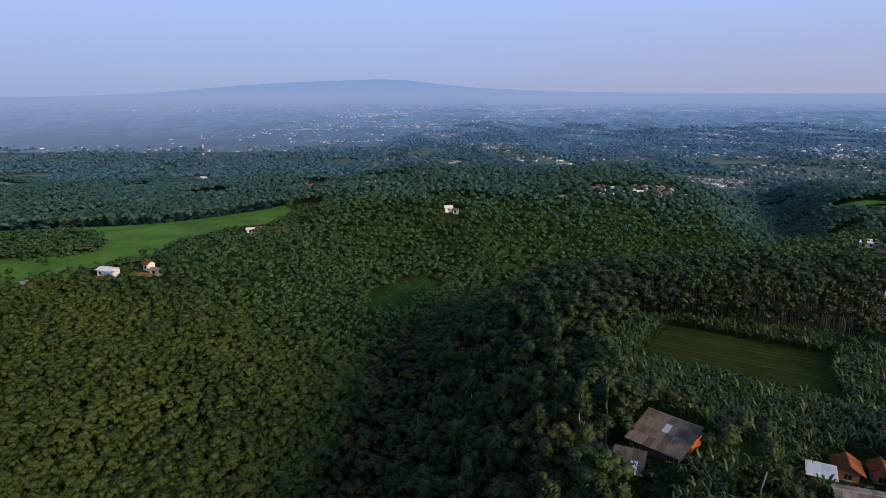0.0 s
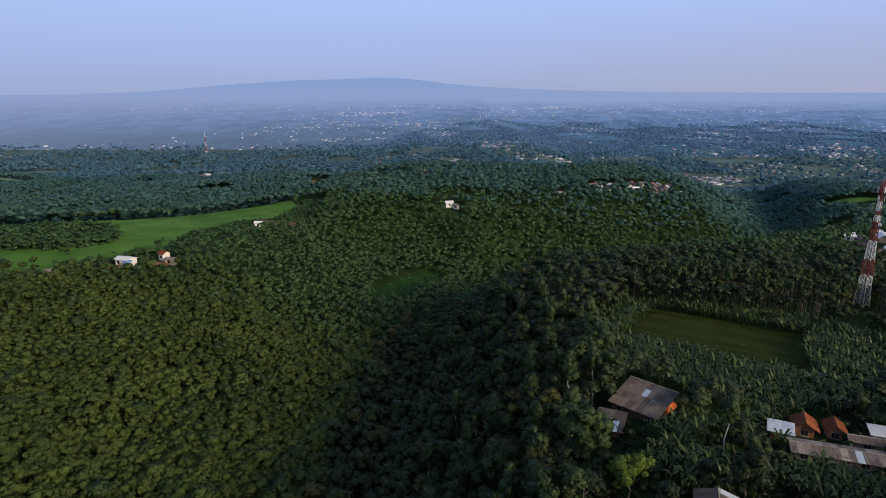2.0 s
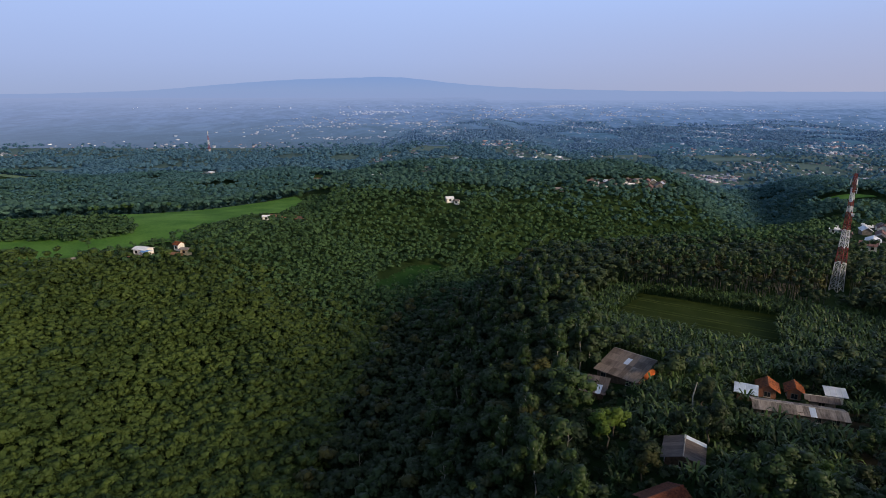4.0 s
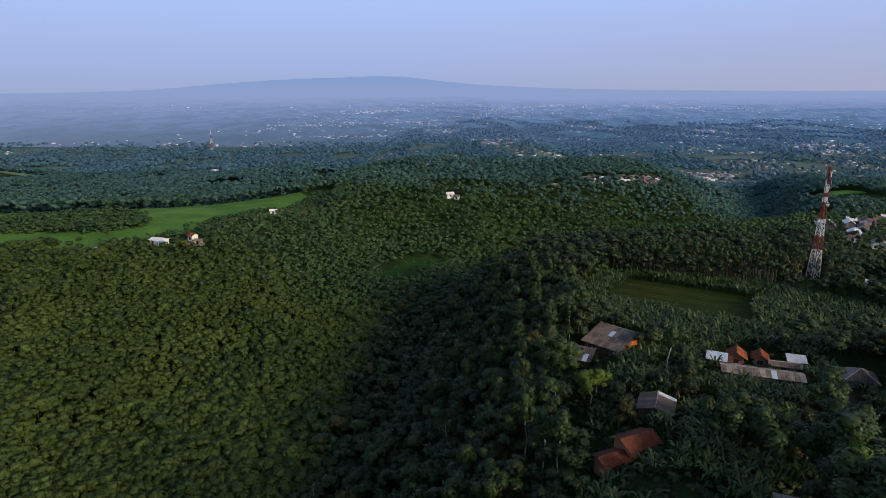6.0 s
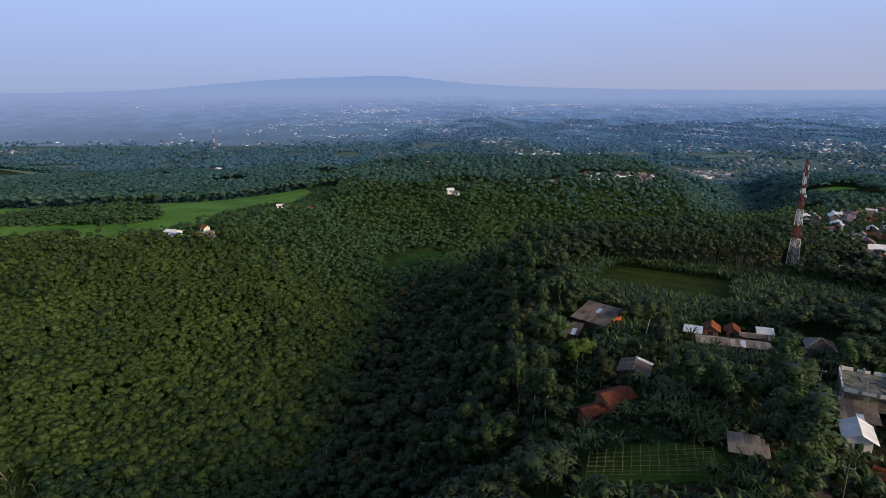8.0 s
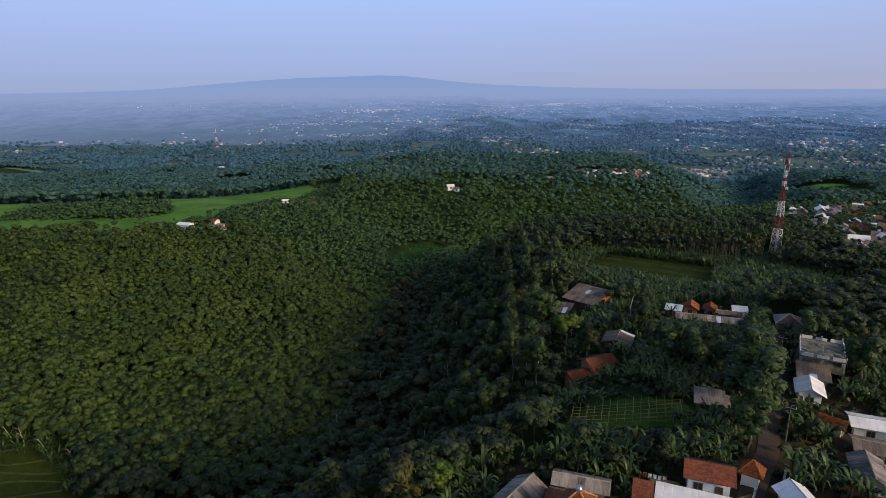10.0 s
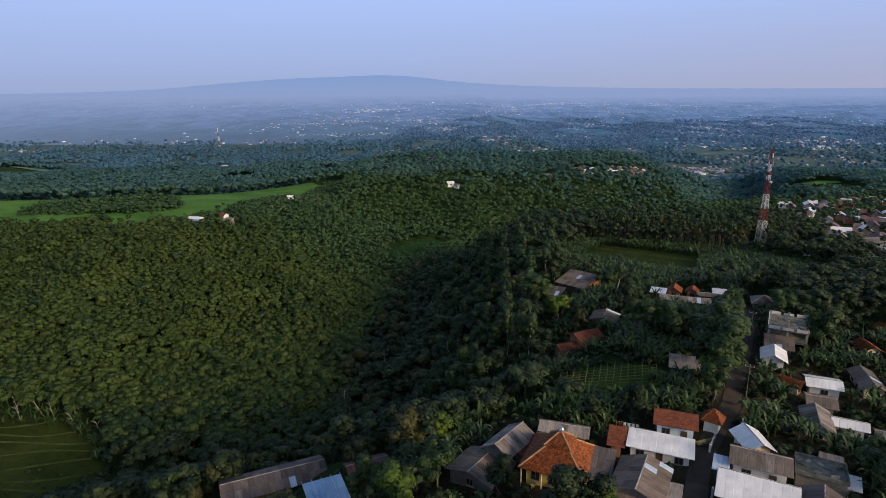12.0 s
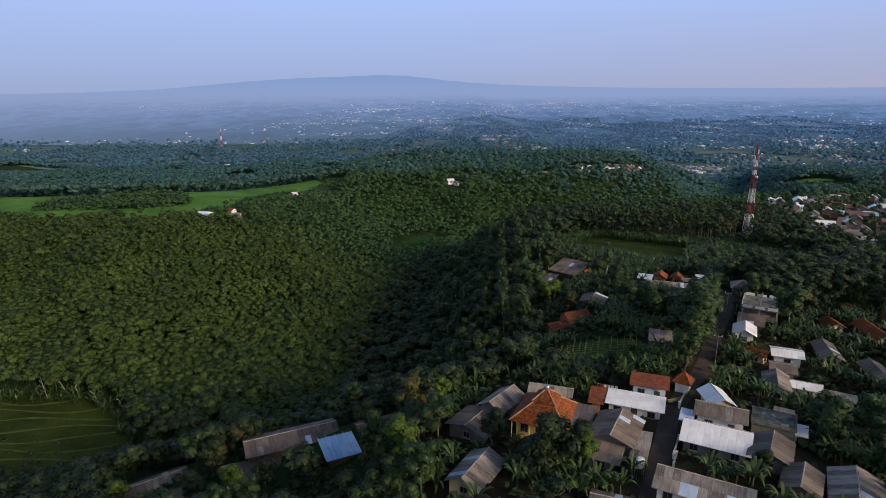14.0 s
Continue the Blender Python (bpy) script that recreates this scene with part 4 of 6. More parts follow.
def building_frame(x, y, rot, l, w):
    """Unfinished two-storey concrete building: slabs, columns, beams, parapet stubs."""
    b = thing("unfinished_building", "unfinished grey concrete building with open upper floor", "building", "", pose(x, y, ground_at(x, y), 0, 0, rot))
    for z, t in ((0.0, 2.0), (2.7, 0.25), (5.3, 0.25)):
        bm = bmesh.new()
        box(bm, 0, 0, z - t / 2, l, w, t)
        part("slab", bm, M["mossy_concrete"], b)
    for kx in range(3):
        for ky in range(4):
            px, py = -l / 2 + 0.3 + (l - 0.6) * kx / 2, -w / 2 + 0.3 + (w - 0.6) * ky / 3
            bm = bmesh.new()
            box(bm, px, py, 3.0, 0.34, 0.34, 6.2 + 0.5 * ((kx + ky) % 3))
            part("column", bm, M["concrete"], b)
    for s in (-1, 1):
        for k in range(3):
            bm = bmesh.new()
            box(bm, -l / 2 + l * (k + 0.5) / 3, s * (w / 2 - 0.1), 5.6, l / 3 - 0.6, 0.18, 0.55 + 0.25 * ((k + s) % 2))
            part("parapet", bm, M["white_wall"], b, "pale plastered parapet")
        for k in range(4):
            bm = bmesh.new()
            box(bm, s * (l / 2 - 0.1), -w / 2 + w * (k + 0.5) / 4, 5.6, 0.18, w / 4 - 0.7, 0.5 + 0.3 * ((k + s) % 2))
            part("parapet", bm, M["white_wall"], b, "pale plastered parapet")
        bm = bmesh.new()
        box(bm, s * (l / 2 - 0.35), 0, 1.3, 0.15, w - 1.0, 2.5)
        part("infill_wall", bm, M["brick_wall"], b)
    for px, py, sx, sy in ((0.8, 1.5, 2.4, 2.0), (-1.8, -2.2, 1.6, 2.6), (1.6, -3.2, 1.2, 1.4)):
        bm = bmesh.new()
        box(bm, px, py, 5.35, sx, sy, 0.3, Matrix.Rotation(0.3 * px, 4, "Z"))
        part("rubble_heap", bm, M["mossy_concrete"], b)
    return b


building_frame(78.1, 47.8, -29, 8.2, 10.6)
HOUSES.append((78.1, 47.8, radians(-29), 4.2, 5.4))


# ---- radio mast ----
def mast(x, y, tall, base, label, fine=True):
    """Four-legged lattice tower in red and white bands, with drum and panel antennas."""
    gz = ground_at(x, y)
    t = thing("radio_mast", label, "radio mast", "", pose(x, y, gz, 0, 0, 22))

    def half(z):
        q = z / tall
        return base / 2 * (1 - q) ** 1.4 + 0.36 if q < 1 else 0.40

    cor = [(-1, -1), (1, -1), (1, 1), (-1, 1)]
    cuts = [0, 0.25, 0.38, 0.53, 0.68, 0.73, 0.78, 0.84, 1.0] if fine else [0, 0.2, 0.4, 0.6, 0.8, 1.0]
    for band in range(len(cuts) - 1):
        bm = bmesh.new()
        n = max(1, round((cuts[band + 1] - cuts[band]) * tall / 2.4)) if fine else 2
        zs = [tall * (cuts[band] + (cuts[band + 1] - cuts[band]) * k / n) for k in range(n + 1)]
        for z0, z1 in zip(zs, zs[1:]):
            a, b = half(z0), half(z1)
            r = (0.17 - 0.08 * z0 / tall) * (1 if fine else 2.5)
            for j in range(4):
                (x0, y0), (x1, y1) = cor[j], cor[(j + 1) % 4]
                rod(bm, (x0 * a, y0 * a, z0), (x0 * b, y0 * b, z1), r, 5)
                rod(bm, (x0 * a, y0 * a, z0), (x1 * b, y1 * b, z1), r * 0.5, 4)
                rod(bm, (x1 * a, y1 * a, z0), (x0 * b, y0 * b, z1), r * 0.5, 4)
                rod(bm, (x0 * b, y0 * b, z1), (x1 * b, y1 * b, z1), r * 0.55, 4)
        part("lattice_section", bm, M["white_paint"] if band % 2 == 0 else M["red_paint"], t, "white painted lattice" if band % 2 == 0 else "red painted lattice")
    if fine:
        for z, ang in ((tall * 0.93, 0.3), (tall * 0.93, 2.4), (tall * 0.93, 4.5), (tall * 0.86, 1.2), (tall * 0.86, 3.3), (tall * 0.86, 5.4)):
            bm = bmesh.new()
            c, s = math.cos(ang), math.sin(ang)
            box(bm, 1.1, 0, z, 0.16, 0.34, 2.0, Matrix.Rotation(ang, 4, "Z"))
            rod(bm, (c * 0.4, s * 0.4, z), (c * 1.05, s * 1.05, z), 0.05, 5)
            part("panel_antenna", bm, M["white_paint"], t)
        for z, ang in ((tall * 0.72, 4.0), (tall * 0.66, 5.2), (tall * 0.78, 3.6)):
            bm = bmesh.new()
            c, s = math.cos(ang), math.sin(ang)
            q = half(z)
            rod(bm, (c * q, s * q, z), (c * (q + 0.9), s * (q + 0.9), z), 0.55, 14)
            part("drum_antenna", bm, M["white_paint"], t)
        part("lightning_rod", rod(bmesh.new(), (0, 0, tall - 0.5), (0, 0, tall + 2.6), 0.05, 5), M["steel"], t)
    return t


mast(139.6, 181.1, 42.6, 2.5, "red and white lattice radio mast beyond the field")


# ---- farther houses ----
def small_house(x, y, rot, l, w, label, roof, wall, eave=3.0, rise=1.4, group="far village houses", name="house"):
    away = Vector((-x, -60 - y)).normalized()
    # Gaps on the camera's side keep trees from hiding the house.
    CLEAR.extend([(x, y, max(l, w) * 0.6 + 1.0), (x + away.x * 7, y + away.y * 7, 6.0 if y < 400 else 1.0)])
    if y > 400:
        CLEAR.extend([(x + away.x * q, y + away.y * q, 4.0) for q in (7, 13)])
    if x < 0 and y < 300:
        CLEAR.append((x + away.x * 15, y + away.y * 15, 7.0))
    h = thing(name, label, "house", group, pose(x, y, ground_at(x, y), 0, 0, rot))
    bm = bmesh.new()
    prof = [(-w / 2, -2.0), (w / 2, -2.0), (w / 2, eave), (0, eave + rise), (-w / 2, eave)]
    lo = [bm.verts.new((-l / 2, a, b)) for a, b in prof]
    hi = [bm.verts.new((l / 2, a, b)) for a, b in prof]
    bm.faces.new(lo[::-1])
    bm.faces.new(hi)
    for k in range(5):
        bm.faces.new((lo[k], lo[(k + 1) % 5], hi[(k + 1) % 5], hi[k]))
    bmesh.ops.recalc_face_normals(bm, faces=bm.faces)
    part("wall", bm, M[wall], h)
    for s in (-1, 1):
        bm = bmesh.new()
        o = 0.5
        q = rise / (w / 2)
        v = [(-l / 2 - o, s * (w / 2 + o), eave - q * o + 0.08), (l / 2 + o, s * (w / 2 + o), eave - q * o + 0.08), (l / 2 + o, 0, eave + rise + 0.08), (-l / 2 - o, 0, eave + rise + 0.08)]
        top = [bm.verts.new(p) for p in v]
        bot = [bm.verts.new((p[0], p[1], p[2] + 0.12)) for p in v]
        bm.faces.new(top)
        bm.faces.new(bot)
        for k in range(4):
            bm.faces.new((top[k], top[(k + 1) % 4], bot[(k + 1) % 4], bot[k]))
        bmesh.ops.recalc_face_normals(bm, faces=bm.faces)
        part("roof_slope", bm, M[roof], h)
    for k in range(max(1, int(l / 3))):
        px = -l / 2 + l * (k + 0.5) / max(1, int(l / 3))
        bm = bmesh.new()
        box(bm, px, -w / 2, eave * 0.55, 1.2, 0.14, 1.3)
        part("window", bm, M["pane"], h)
    return h


small_house(-138.4, 233.6, -18, 6.9, 4.8, "white farm building on red earth at the forest edge", "white_sheet", "white_wall", 2.7, 0.7, "hill farm")
small_house(-135.4, 230.4, -18, 3.0, 2.8, "small blue-roofed annex of the farm building", "blue_sheet", "white_wall", 2.2, 0.5, "hill farm")
small_house(-126.3, 242.9, -30, 3.2, 3.4, "narrow two-storey white house with orange tiled roof", "tile", "white_wall", 3.0, 1.0, "hill farm")
small_house(-121.6, 239.0, -15, 4.0, 3.0, "small cream block house beside the tall one", "sheet", "cream_wall", 2.4, 0.4, "hill farm")
small_house(-159.5, 216.6, 30, 4.2, 3.4, "small pale hut on bare earth", "sheet", "white_wall", 2.2, 0.7, "hill farm", "hut")
small_house(-113.4, 334.5, 10, 4.0, 3.4, "tiny white hut beside the pasture", "white_sheet", "white_wall", 2.2, 0.7, "hill farm", "hut")
small_house(-0.5, 424.0, 15, 5.4, 4.4, "white house in a clearing on the wooded hill", "white_sheet", "white_wall", 2.9, 1.2)
small_house(5.0, 421.4, -20, 3.6, 3.0, "low grey house beside the white one", "sheet", "white_wall", 2.6, 0.9)
g = random.Random(5)
for k in range(22):
    x = 122 + 3.6 * k + g.uniform(-4, 4)
    small_house(x, 488 + 0.12 * (x - 120) + g.uniform(-9, 22), g.choice([-20, 70]) + g.uniform(-25, 25), g.uniform(4.5, 7.5), g.uniform(3.8, 5.2), "village house on the far hill crest",
                g.choice(["maroon_roof", "maroon_roof", "white_sheet", "sheet", "sheet", "brown_sheet"]), g.choice(["white_wall", "grey_wall", "grey_wall"]), g.uniform(2.0, 2.8), 1.4)
small_house(90.0, 467.0, 12, 7, 5, "grey house alone on the far crest", "sheet", "grey_wall", 2.0, 1.2)
small_house(-24.3, 546.4, 20, 10, 7, "red-roofed house on the wooded crest", "maroon_roof", "white_wall", 2.6, 1.8)
small_house(-21.4, 566.0, -10, 9, 7, "grey-roofed house behind the crest", "sheet", "white_wall", 4.0, 1.6)
small_house(24.4, 561.9, 5, 11, 7, "red-roofed house among far trees", "maroon_roof", "white_wall", 2.6, 1.8)
small_house(-66.7, 529.4, 0, 12, 7, "pale house among far trees", "white_sheet", "white_wall", 3.5, 1.2)
for k in range(56):
    q = (k + g.random()) / 56
    x, y = 163 + 118 * q + g.uniform(-12, 36), 150 + 215 * q + g.uniform(-22, 16)
    if np.hypot(x - 139.8, y - 183) < 20 or road_distance(np.array([x]), np.array([y]))[0] < 5 or x < 160:
        continue
    small_house(x, y, g.choice([-28, 62]) + g.uniform(-8, 8), g.uniform(4.5, 8), g.uniform(3.8, 5.5), "house of the town along the road",
                g.choice(["maroon_roof", "maroon_roof", "white_sheet", "white_sheet", "sheet", "brown_sheet", "sheet", "dark_sheet"]), g.choice(["white_wall", "grey_wall", "grey_wall", "brick_wall"]), g.uniform(2.4, 3.4), 1.5, "town houses")


for x, y, roof in ((219, 307, "white_sheet"), (199, 252, "maroon_roof"), (202, 235, "sheet"), (227, 283, "maroon_roof"), (260, 314, "sheet"), (186, 198, "white_sheet"), (176, 169, "maroon_roof"), (185, 175, "sheet"), (148, 158, "white_sheet"),
                   (170, 142, "brown_sheet"), (156, 127, "sheet"), (192, 214, "maroon_roof"), (178, 187, "sheet"), (208, 262, "white_sheet"), (193, 182, "maroon_roof"), (214, 291, "maroon_roof")):
    small_house(x, y, g.choice([-28, 62]) + g.uniform(-8, 8), g.uniform(6, 8.5), g.uniform(4.5, 6), "roadside house of the town with " + roof.split("_")[0] + (" metal roof" if "sheet" in roof else " roof"), roof, g.choice(["white_wall", "grey_wall"]), g.uniform(2.6, 3.2), 1.5, "town houses")


def far_town(name, centres, mat_seed, label, mat):
    """Clusters of tiny houses far off, one mesh."""
    gg = np.random.default_rng(mat_seed)
    v, f = [], []
    unit = np.array([(-1, -1, -1), (1, -1, -1), (1, 1, -1), (-1, 1, -1), (-1, -1, 0.5), (1, -1, 0.5), (1, 1, 0.5), (-1, 1, 0.5), (-1, 0, 1.0), (1, 0, 1.0)], float)
    faces = [(0, 1, 5, 4), (1, 2, 6, 5), (2, 3, 7, 6), (3, 0, 4, 7), (4, 5, 9, 8), (6, 7, 8, 9), (4, 8, 7, 7), (5, 6, 9, 9)][:6]
    for cx, cy, rx, ry, count, size in centres:
        for _ in range(int(count * 2.4)):
            x, y = gg.normal(cx, rx * 0.85), gg.normal(cy, ry * 0.85)
            if y > 4300 or y < 520:
                continue
            t, s = gg.choice([-0.15, 1.35]) + gg.uniform(-0.35, 0.35), size * 0.19 * gg.uniform(0.4, 1.7)
            u = unit * (s * 1.3, s * 0.7, s * 0.45)
            o = len(v)
            z = float(far_plain_z(x, y) if y > 1300 else height(x, y)) + s * 0.35
            v += [(x + a * math.cos(t) - b * math.sin(t), y + a * math.sin(t) + b * math.cos(t), z + c) for a, b, c in u]
            f += [tuple(o + k for k in q) for q in faces]
    return tagged(new(name, mesh_from(name, v, f, M[mat])), label, "town", kind="stuff")


# ---- trees ----
def crown_shape(seed, leaves, size, radius=(1.0, 1.0, 0.8), lobes=5, core=True, even=0.0):
    """Corners and four-cornered faces of a crown: leaf clumps set round uneven lobes over a dark core. Unit radius, centre at the origin."""
    g = np.random.default_rng(seed)
    c = g.normal(size=(lobes, 3)) * (0.42, 0.42, 0.30 if lobes < 8 else 0.42) + (0, 0, 0.05)
    r = g.uniform(0.42, 0.68, lobes) if lobes < 8 else g.uniform(0.24, 0.56, lobes)
    pick = g.integers(0, lobes, leaves)
    d = g.normal(size=(leaves, 3))
    d[:, 2] = np.abs(d[:, 2]) * 1.1 - 0.35
    d /= np.linalg.norm(d, axis=1)[:, None]
    p = c[pick] + d * r[pick][:, None] * g.uniform(0.8, 1.12, (leaves, 1))
    n = d + g.normal(size=(leaves, 3)) * 0.34 + (0, 0, 0.3)
    n /= np.linalg.norm(n, axis=1)[:, None]
    a = np.cross(n, g.normal(size=(leaves, 3)))
    a /= np.linalg.norm(a, axis=1)[:, None]
    b = np.cross(n, a)
    s = size * g.uniform(0.6, 1.35, (leaves, 1))
    w = 0.62
    q = np.stack([p - a * s, p - b * s * w - n * s * 0.12, p + a * s, p + b * s * w - n * s * 0.12], 1)
    v, f = q.reshape(-1, 3), np.arange(leaves * 4).reshape(-1, 4)
    soft = d * 0.8 + (p - (0, 0, -0.3)) * 0.5 + g.normal(size=(leaves, 3)) * 0.22 + (0, 0, even)
    nr = np.repeat(soft, 4, 0)
    if core:
        cv, cf, cn = [], [], []
        for lc, lr in zip(c, r * 0.86):
            o = len(v) + len(cv)
            way = [np.array((math.cos(t) * math.cos(h), math.sin(t) * math.cos(h), math.sin(h))) for h in (-0.6, 0.55) for t in np.arange(4) * math.pi / 2 + lr * 9]
            cv += [lc + u * lr for u in way]
            cn += way
            cf += [(o + j, o + (j + 1) % 4, o + 4 + (j + 1) % 4, o + 4 + j) for j in range(4)] + [(o + 4, o + 5, o + 6, o + 7)]
        v, f, nr = np.concatenate([v, cv]), np.concatenate([f, cf]), np.concatenate([nr, cn])
    return v * radius, f, nr / np.linalg.norm(nr, axis=1)[:, None]


def trunk_shape(h, r):
    ring = [(math.cos(t), math.sin(t)) for t in (0.0, 2.1, 4.2)]
    v = [(x * r, y * r, -0.6) for x, y in ring] + [(x * r * 0.4, y * r * 0.4, h) for x, y in ring]
    return np.array(v), np.array([(0, 1, 4, 3), (1, 2, 5, 4), (2, 0, 3, 5)])


def plant(name, places, shapes, mat, label, category, seed, tall=(6, 9), wide=(1.5, 2.2), trunk=0.12, zfun=height):
    """A wood as one mesh: a trunk and a crown at each place."""
    g = np.random.default_rng(seed)
    vs, fs, ns, o = [], [], [], 0
    kind = g.integers(0, len(shapes), len(places))
    turn, hh, ww = g.uniform(0, 6.28, len(places)), g.uniform(*tall, len(places)), g.uniform(*wide, len(places))
    zz = zfun(places[:, 0], places[:, 1])
    for k, (sv, sf, sn) in enumerate(shapes):
        at = np.nonzero(kind == k)[0]
        c, s = np.cos(turn[at])[:, None], np.sin(turn[at])[:, None]
        w, h = ww[at][:, None], hh[at][:, None]
        x = (sv[:, 0] * c - sv[:, 1] * s) * w + places[at, 0][:, None]
        y = (sv[:, 0] * s + sv[:, 1] * c) * w + places[at, 1][:, None]
        z = sv[:, 2] * w * 0.95 + (zz[at][:, None] + h - 0.75 * w)
        vs.append(np.stack([x, y, z], -1).reshape(-1, 3))
        ns.append(np.stack([sn[:, 0] * c - sn[:, 1] * s, sn[:, 0] * s + sn[:, 1] * c, sn[:, 2] + 0 * c], -1).reshape(-1, 3))
        fs.append((sf[None] + (np.arange(len(at)) * len(sv))[:, None, None] + o).reshape(-1, 4))
        o += len(at) * len(sv)
    if trunk:
        tv, tf = trunk_shape(1.0, 1.0)
        x = tv[:, 0] * trunk + places[:, 0][:, None]
        y = tv[:, 1] * trunk + places[:, 1][:, None]
        z = tv[:, 2] * (hh - 0.5 * ww)[:, None] + zz[:, None]
        vs.append(np.stack([x, y, z], -1).reshape(-1, 3))
        ns.append(np.tile(np.where(np.abs(tv) > 0.3, tv, 0) * (1, 1, 0) + (0.001, 0, 0), (len(places), 1)))
        fs.append((tf[None] + (np.arange(len(places)) * len(tv))[:, None, None] + o).reshape(-1, 4))
    ob = new(name, mesh_from(name, np.concatenate(vs), np.concatenate(fs), mat, True, np.concatenate(ns)))
    return tagged(ob, label, category, kind="stuff")


def scatter(x0, x1, y0, y1, gap, seed, keep, stray=0.42):
    g = np.random.default_rng(seed)
    gx, gy = np.meshgrid(np.arange(x0, x1, gap), np.arange(y0, y1, gap * 0.9))
    gx = gx + (np.arange(gx.shape[0]) % 2)[:, None] * gap / 2
    p = np.stack([gx.ravel(), gy.ravel()], 1) + g.uniform(-stray, stray, (gx.size, 2)) * gap
    return p[keep(p[:, 0], p[:, 1])]


PINES_AT = [(64.0, 187.3), (93.8, 173.9), (125.7, 156.6), (143.5, 164.5), (133.3, 187.8), (97.5, 201.2), (71.7, 204.9)]
EDGE = [(-174.8, 205.5), (-168.0, 207.3), (-151.9, 239.4), (-139.9, 252.0), (-119.4, 243.3), (-133.6, 222.5), (-151.9, 207.3), (-168.6, 194.3)]


def in_view(x, y, margin=40):
    """The wedge of land that the flight looks over."""
    return np.abs(x) < (y + 96) * 0.76 + margin


def open_land(x, y):
    no = inside(FIELD, x, y) | inside(BANANAS, x, y) | inside(GLADE, x, y) | inside(PADDY, x, y) | inside(VILLAGE, x, y) | inside(YARDS, x, y)
    no |= inside(PASTURE, x, y)
    no |= inside(TOWN, x, y) & (np.sin(x * 12.3 + y * 7.1) > -0.72)
    no |= inside(PINES_AT, x, y) | inside(EDGE, x, y) | inside(SHRUBS, x, y) | inside(PADDY_FOOT, x, y)
    no |= screens(x, y, np.where(y > 45, 34, 9))
    no |= road_distance(x, y) < 4.5
    for hx, hy, ang, hl, hw in HOUSES:
        c, s = math.cos(ang), math.sin(ang)
        u, v = (x - hx) * c + (y - hy) * s, -(x - hx) * s + (y - hy) * c
        no |= (np.abs(u) < hl + 2.4) & (np.abs(v) < hw + 2.4)
    for hx, hy, hr in CLEAR:
        no |= np.hypot(x - hx, y - hy) < hr
    return no


# Ravine flank and near slope foot, where shade is put into the leaf colour.
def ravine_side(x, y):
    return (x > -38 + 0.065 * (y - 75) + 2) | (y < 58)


LEAFY = [crown_shape(k, 110, 0.165, lobes=4, even=0.6) for k in range(8)]
LEAFY_MID = [crown_shape(20 + k, 52, 0.235, lobes=3, even=0.6) for k in range(6)]
LEAFY_HILL = [crown_shape(80 + k, 26, 0.33, lobes=2, even=0.6) for k in range(6)]
LEAFY_FINE = [crown_shape(90 + k, 150, 0.155, lobes=5, even=0.4) for k in range(6)]
LEAFY_FAR = [crown_shape(40 + k, 12, 0.40, lobes=1, even=0.8) for k in range(6)]



NEAR_TOWNS = [(486, 1038, 33, 26, 34, 11), (435, 1045, 21, 24, 12, 10), (597, 1164, 50, 37, 30, 11), (645, 1217, 33, 31, 14, 11), (688, 1010, 59, 130, 60, 11), (831, 1172, 41, 150, 50, 11), (213, 1199, 58, 58, 40, 11),
              (364, 1338, 33, 50, 24, 11), (14, 1127, 23, 22, 12, 11), (-69, 1302, 19, 41, 8, 12), (-126, 1250, 19, 46, 9, 10), (-141, 1134, 11, 25, 5, 9), (560, 800, 24, 30, 14, 10), (196, 1019, 29, 62, 8, 11)]
MID_TOWNS = [(132, 1426, 41, 90, 55, 12), (960, 1526, 51, 75, 40, 13), (950, 1413, 48, 59, 22, 14), (1088, 1557, 45, 93, 30, 13), (626, 1505, 93, 58, 26, 11), (729, 1431, 38, 40, 14, 12),
             (-500, 1484, 59, 50, 16, 11), (-734, 1488, 22, 67, 10, 12), (-944, 1494, 50, 51, 6, 11), (-477, 888, 6, 6, 1, 10), (-384, 917, 6, 6, 1, 12), (-968, 1250, 50, 20, 10, 12)]
FAR_TOWNS = [(980, 1659, 55, 54, 14, 12), (-310, 1678, 97, 41, 30, 11), (-27, 1703, 32, 44, 12, 14), (528, 2337, 91, 215, 50, 13), (913, 2298, 94, 157, 60, 13), (875, 2075, 85, 69, 20, 14), (1296, 2209, 97, 174, 60, 14),
             (888, 1858, 78, 62, 20, 13), (-466, 2416, 140, 219, 40, 15), (-166, 2314, 132, 238, 55, 14), (82, 2676, 127, 146, 35, 15), (300, 3147, 120, 126, 40, 16), (797, 3047, 179, 314, 60, 15), (-572, 2058, 121, 205, 30, 14), (42, 1911, 72, 96, 30, 14)]
RIM_TOWNS = [(-385, 3029, 101, 90, 50, 18), (562, 3741, 107, 60, 40, 20), (753, 3838, 111, 60, 30, 20), (1304, 3606, 109, 247, 45, 18), (1653, 3309, 105, 131, 14, 17), (272, 3500, 900, 200, 90, 18), (1502, 2500, 300, 300, 90, 14), (600, 2000, 420, 260, 90, 12)]


def suburb(x, y):
    """Gaps in the far woods where the towns stand, stretched towards the camera so houses show."""
    hit = np.zeros(np.shape(x), bool)
    for cx, cy, rx, ry, *_ in NEAR_TOWNS + MID_TOWNS:
        hit |= ((x - cx) / rx) ** 2 + ((y - cy + 25) / (ry + 40)) ** 2 < 2.2
    return hit & (np.sin(x * 9.1 + y * 5.3) > -0.8)


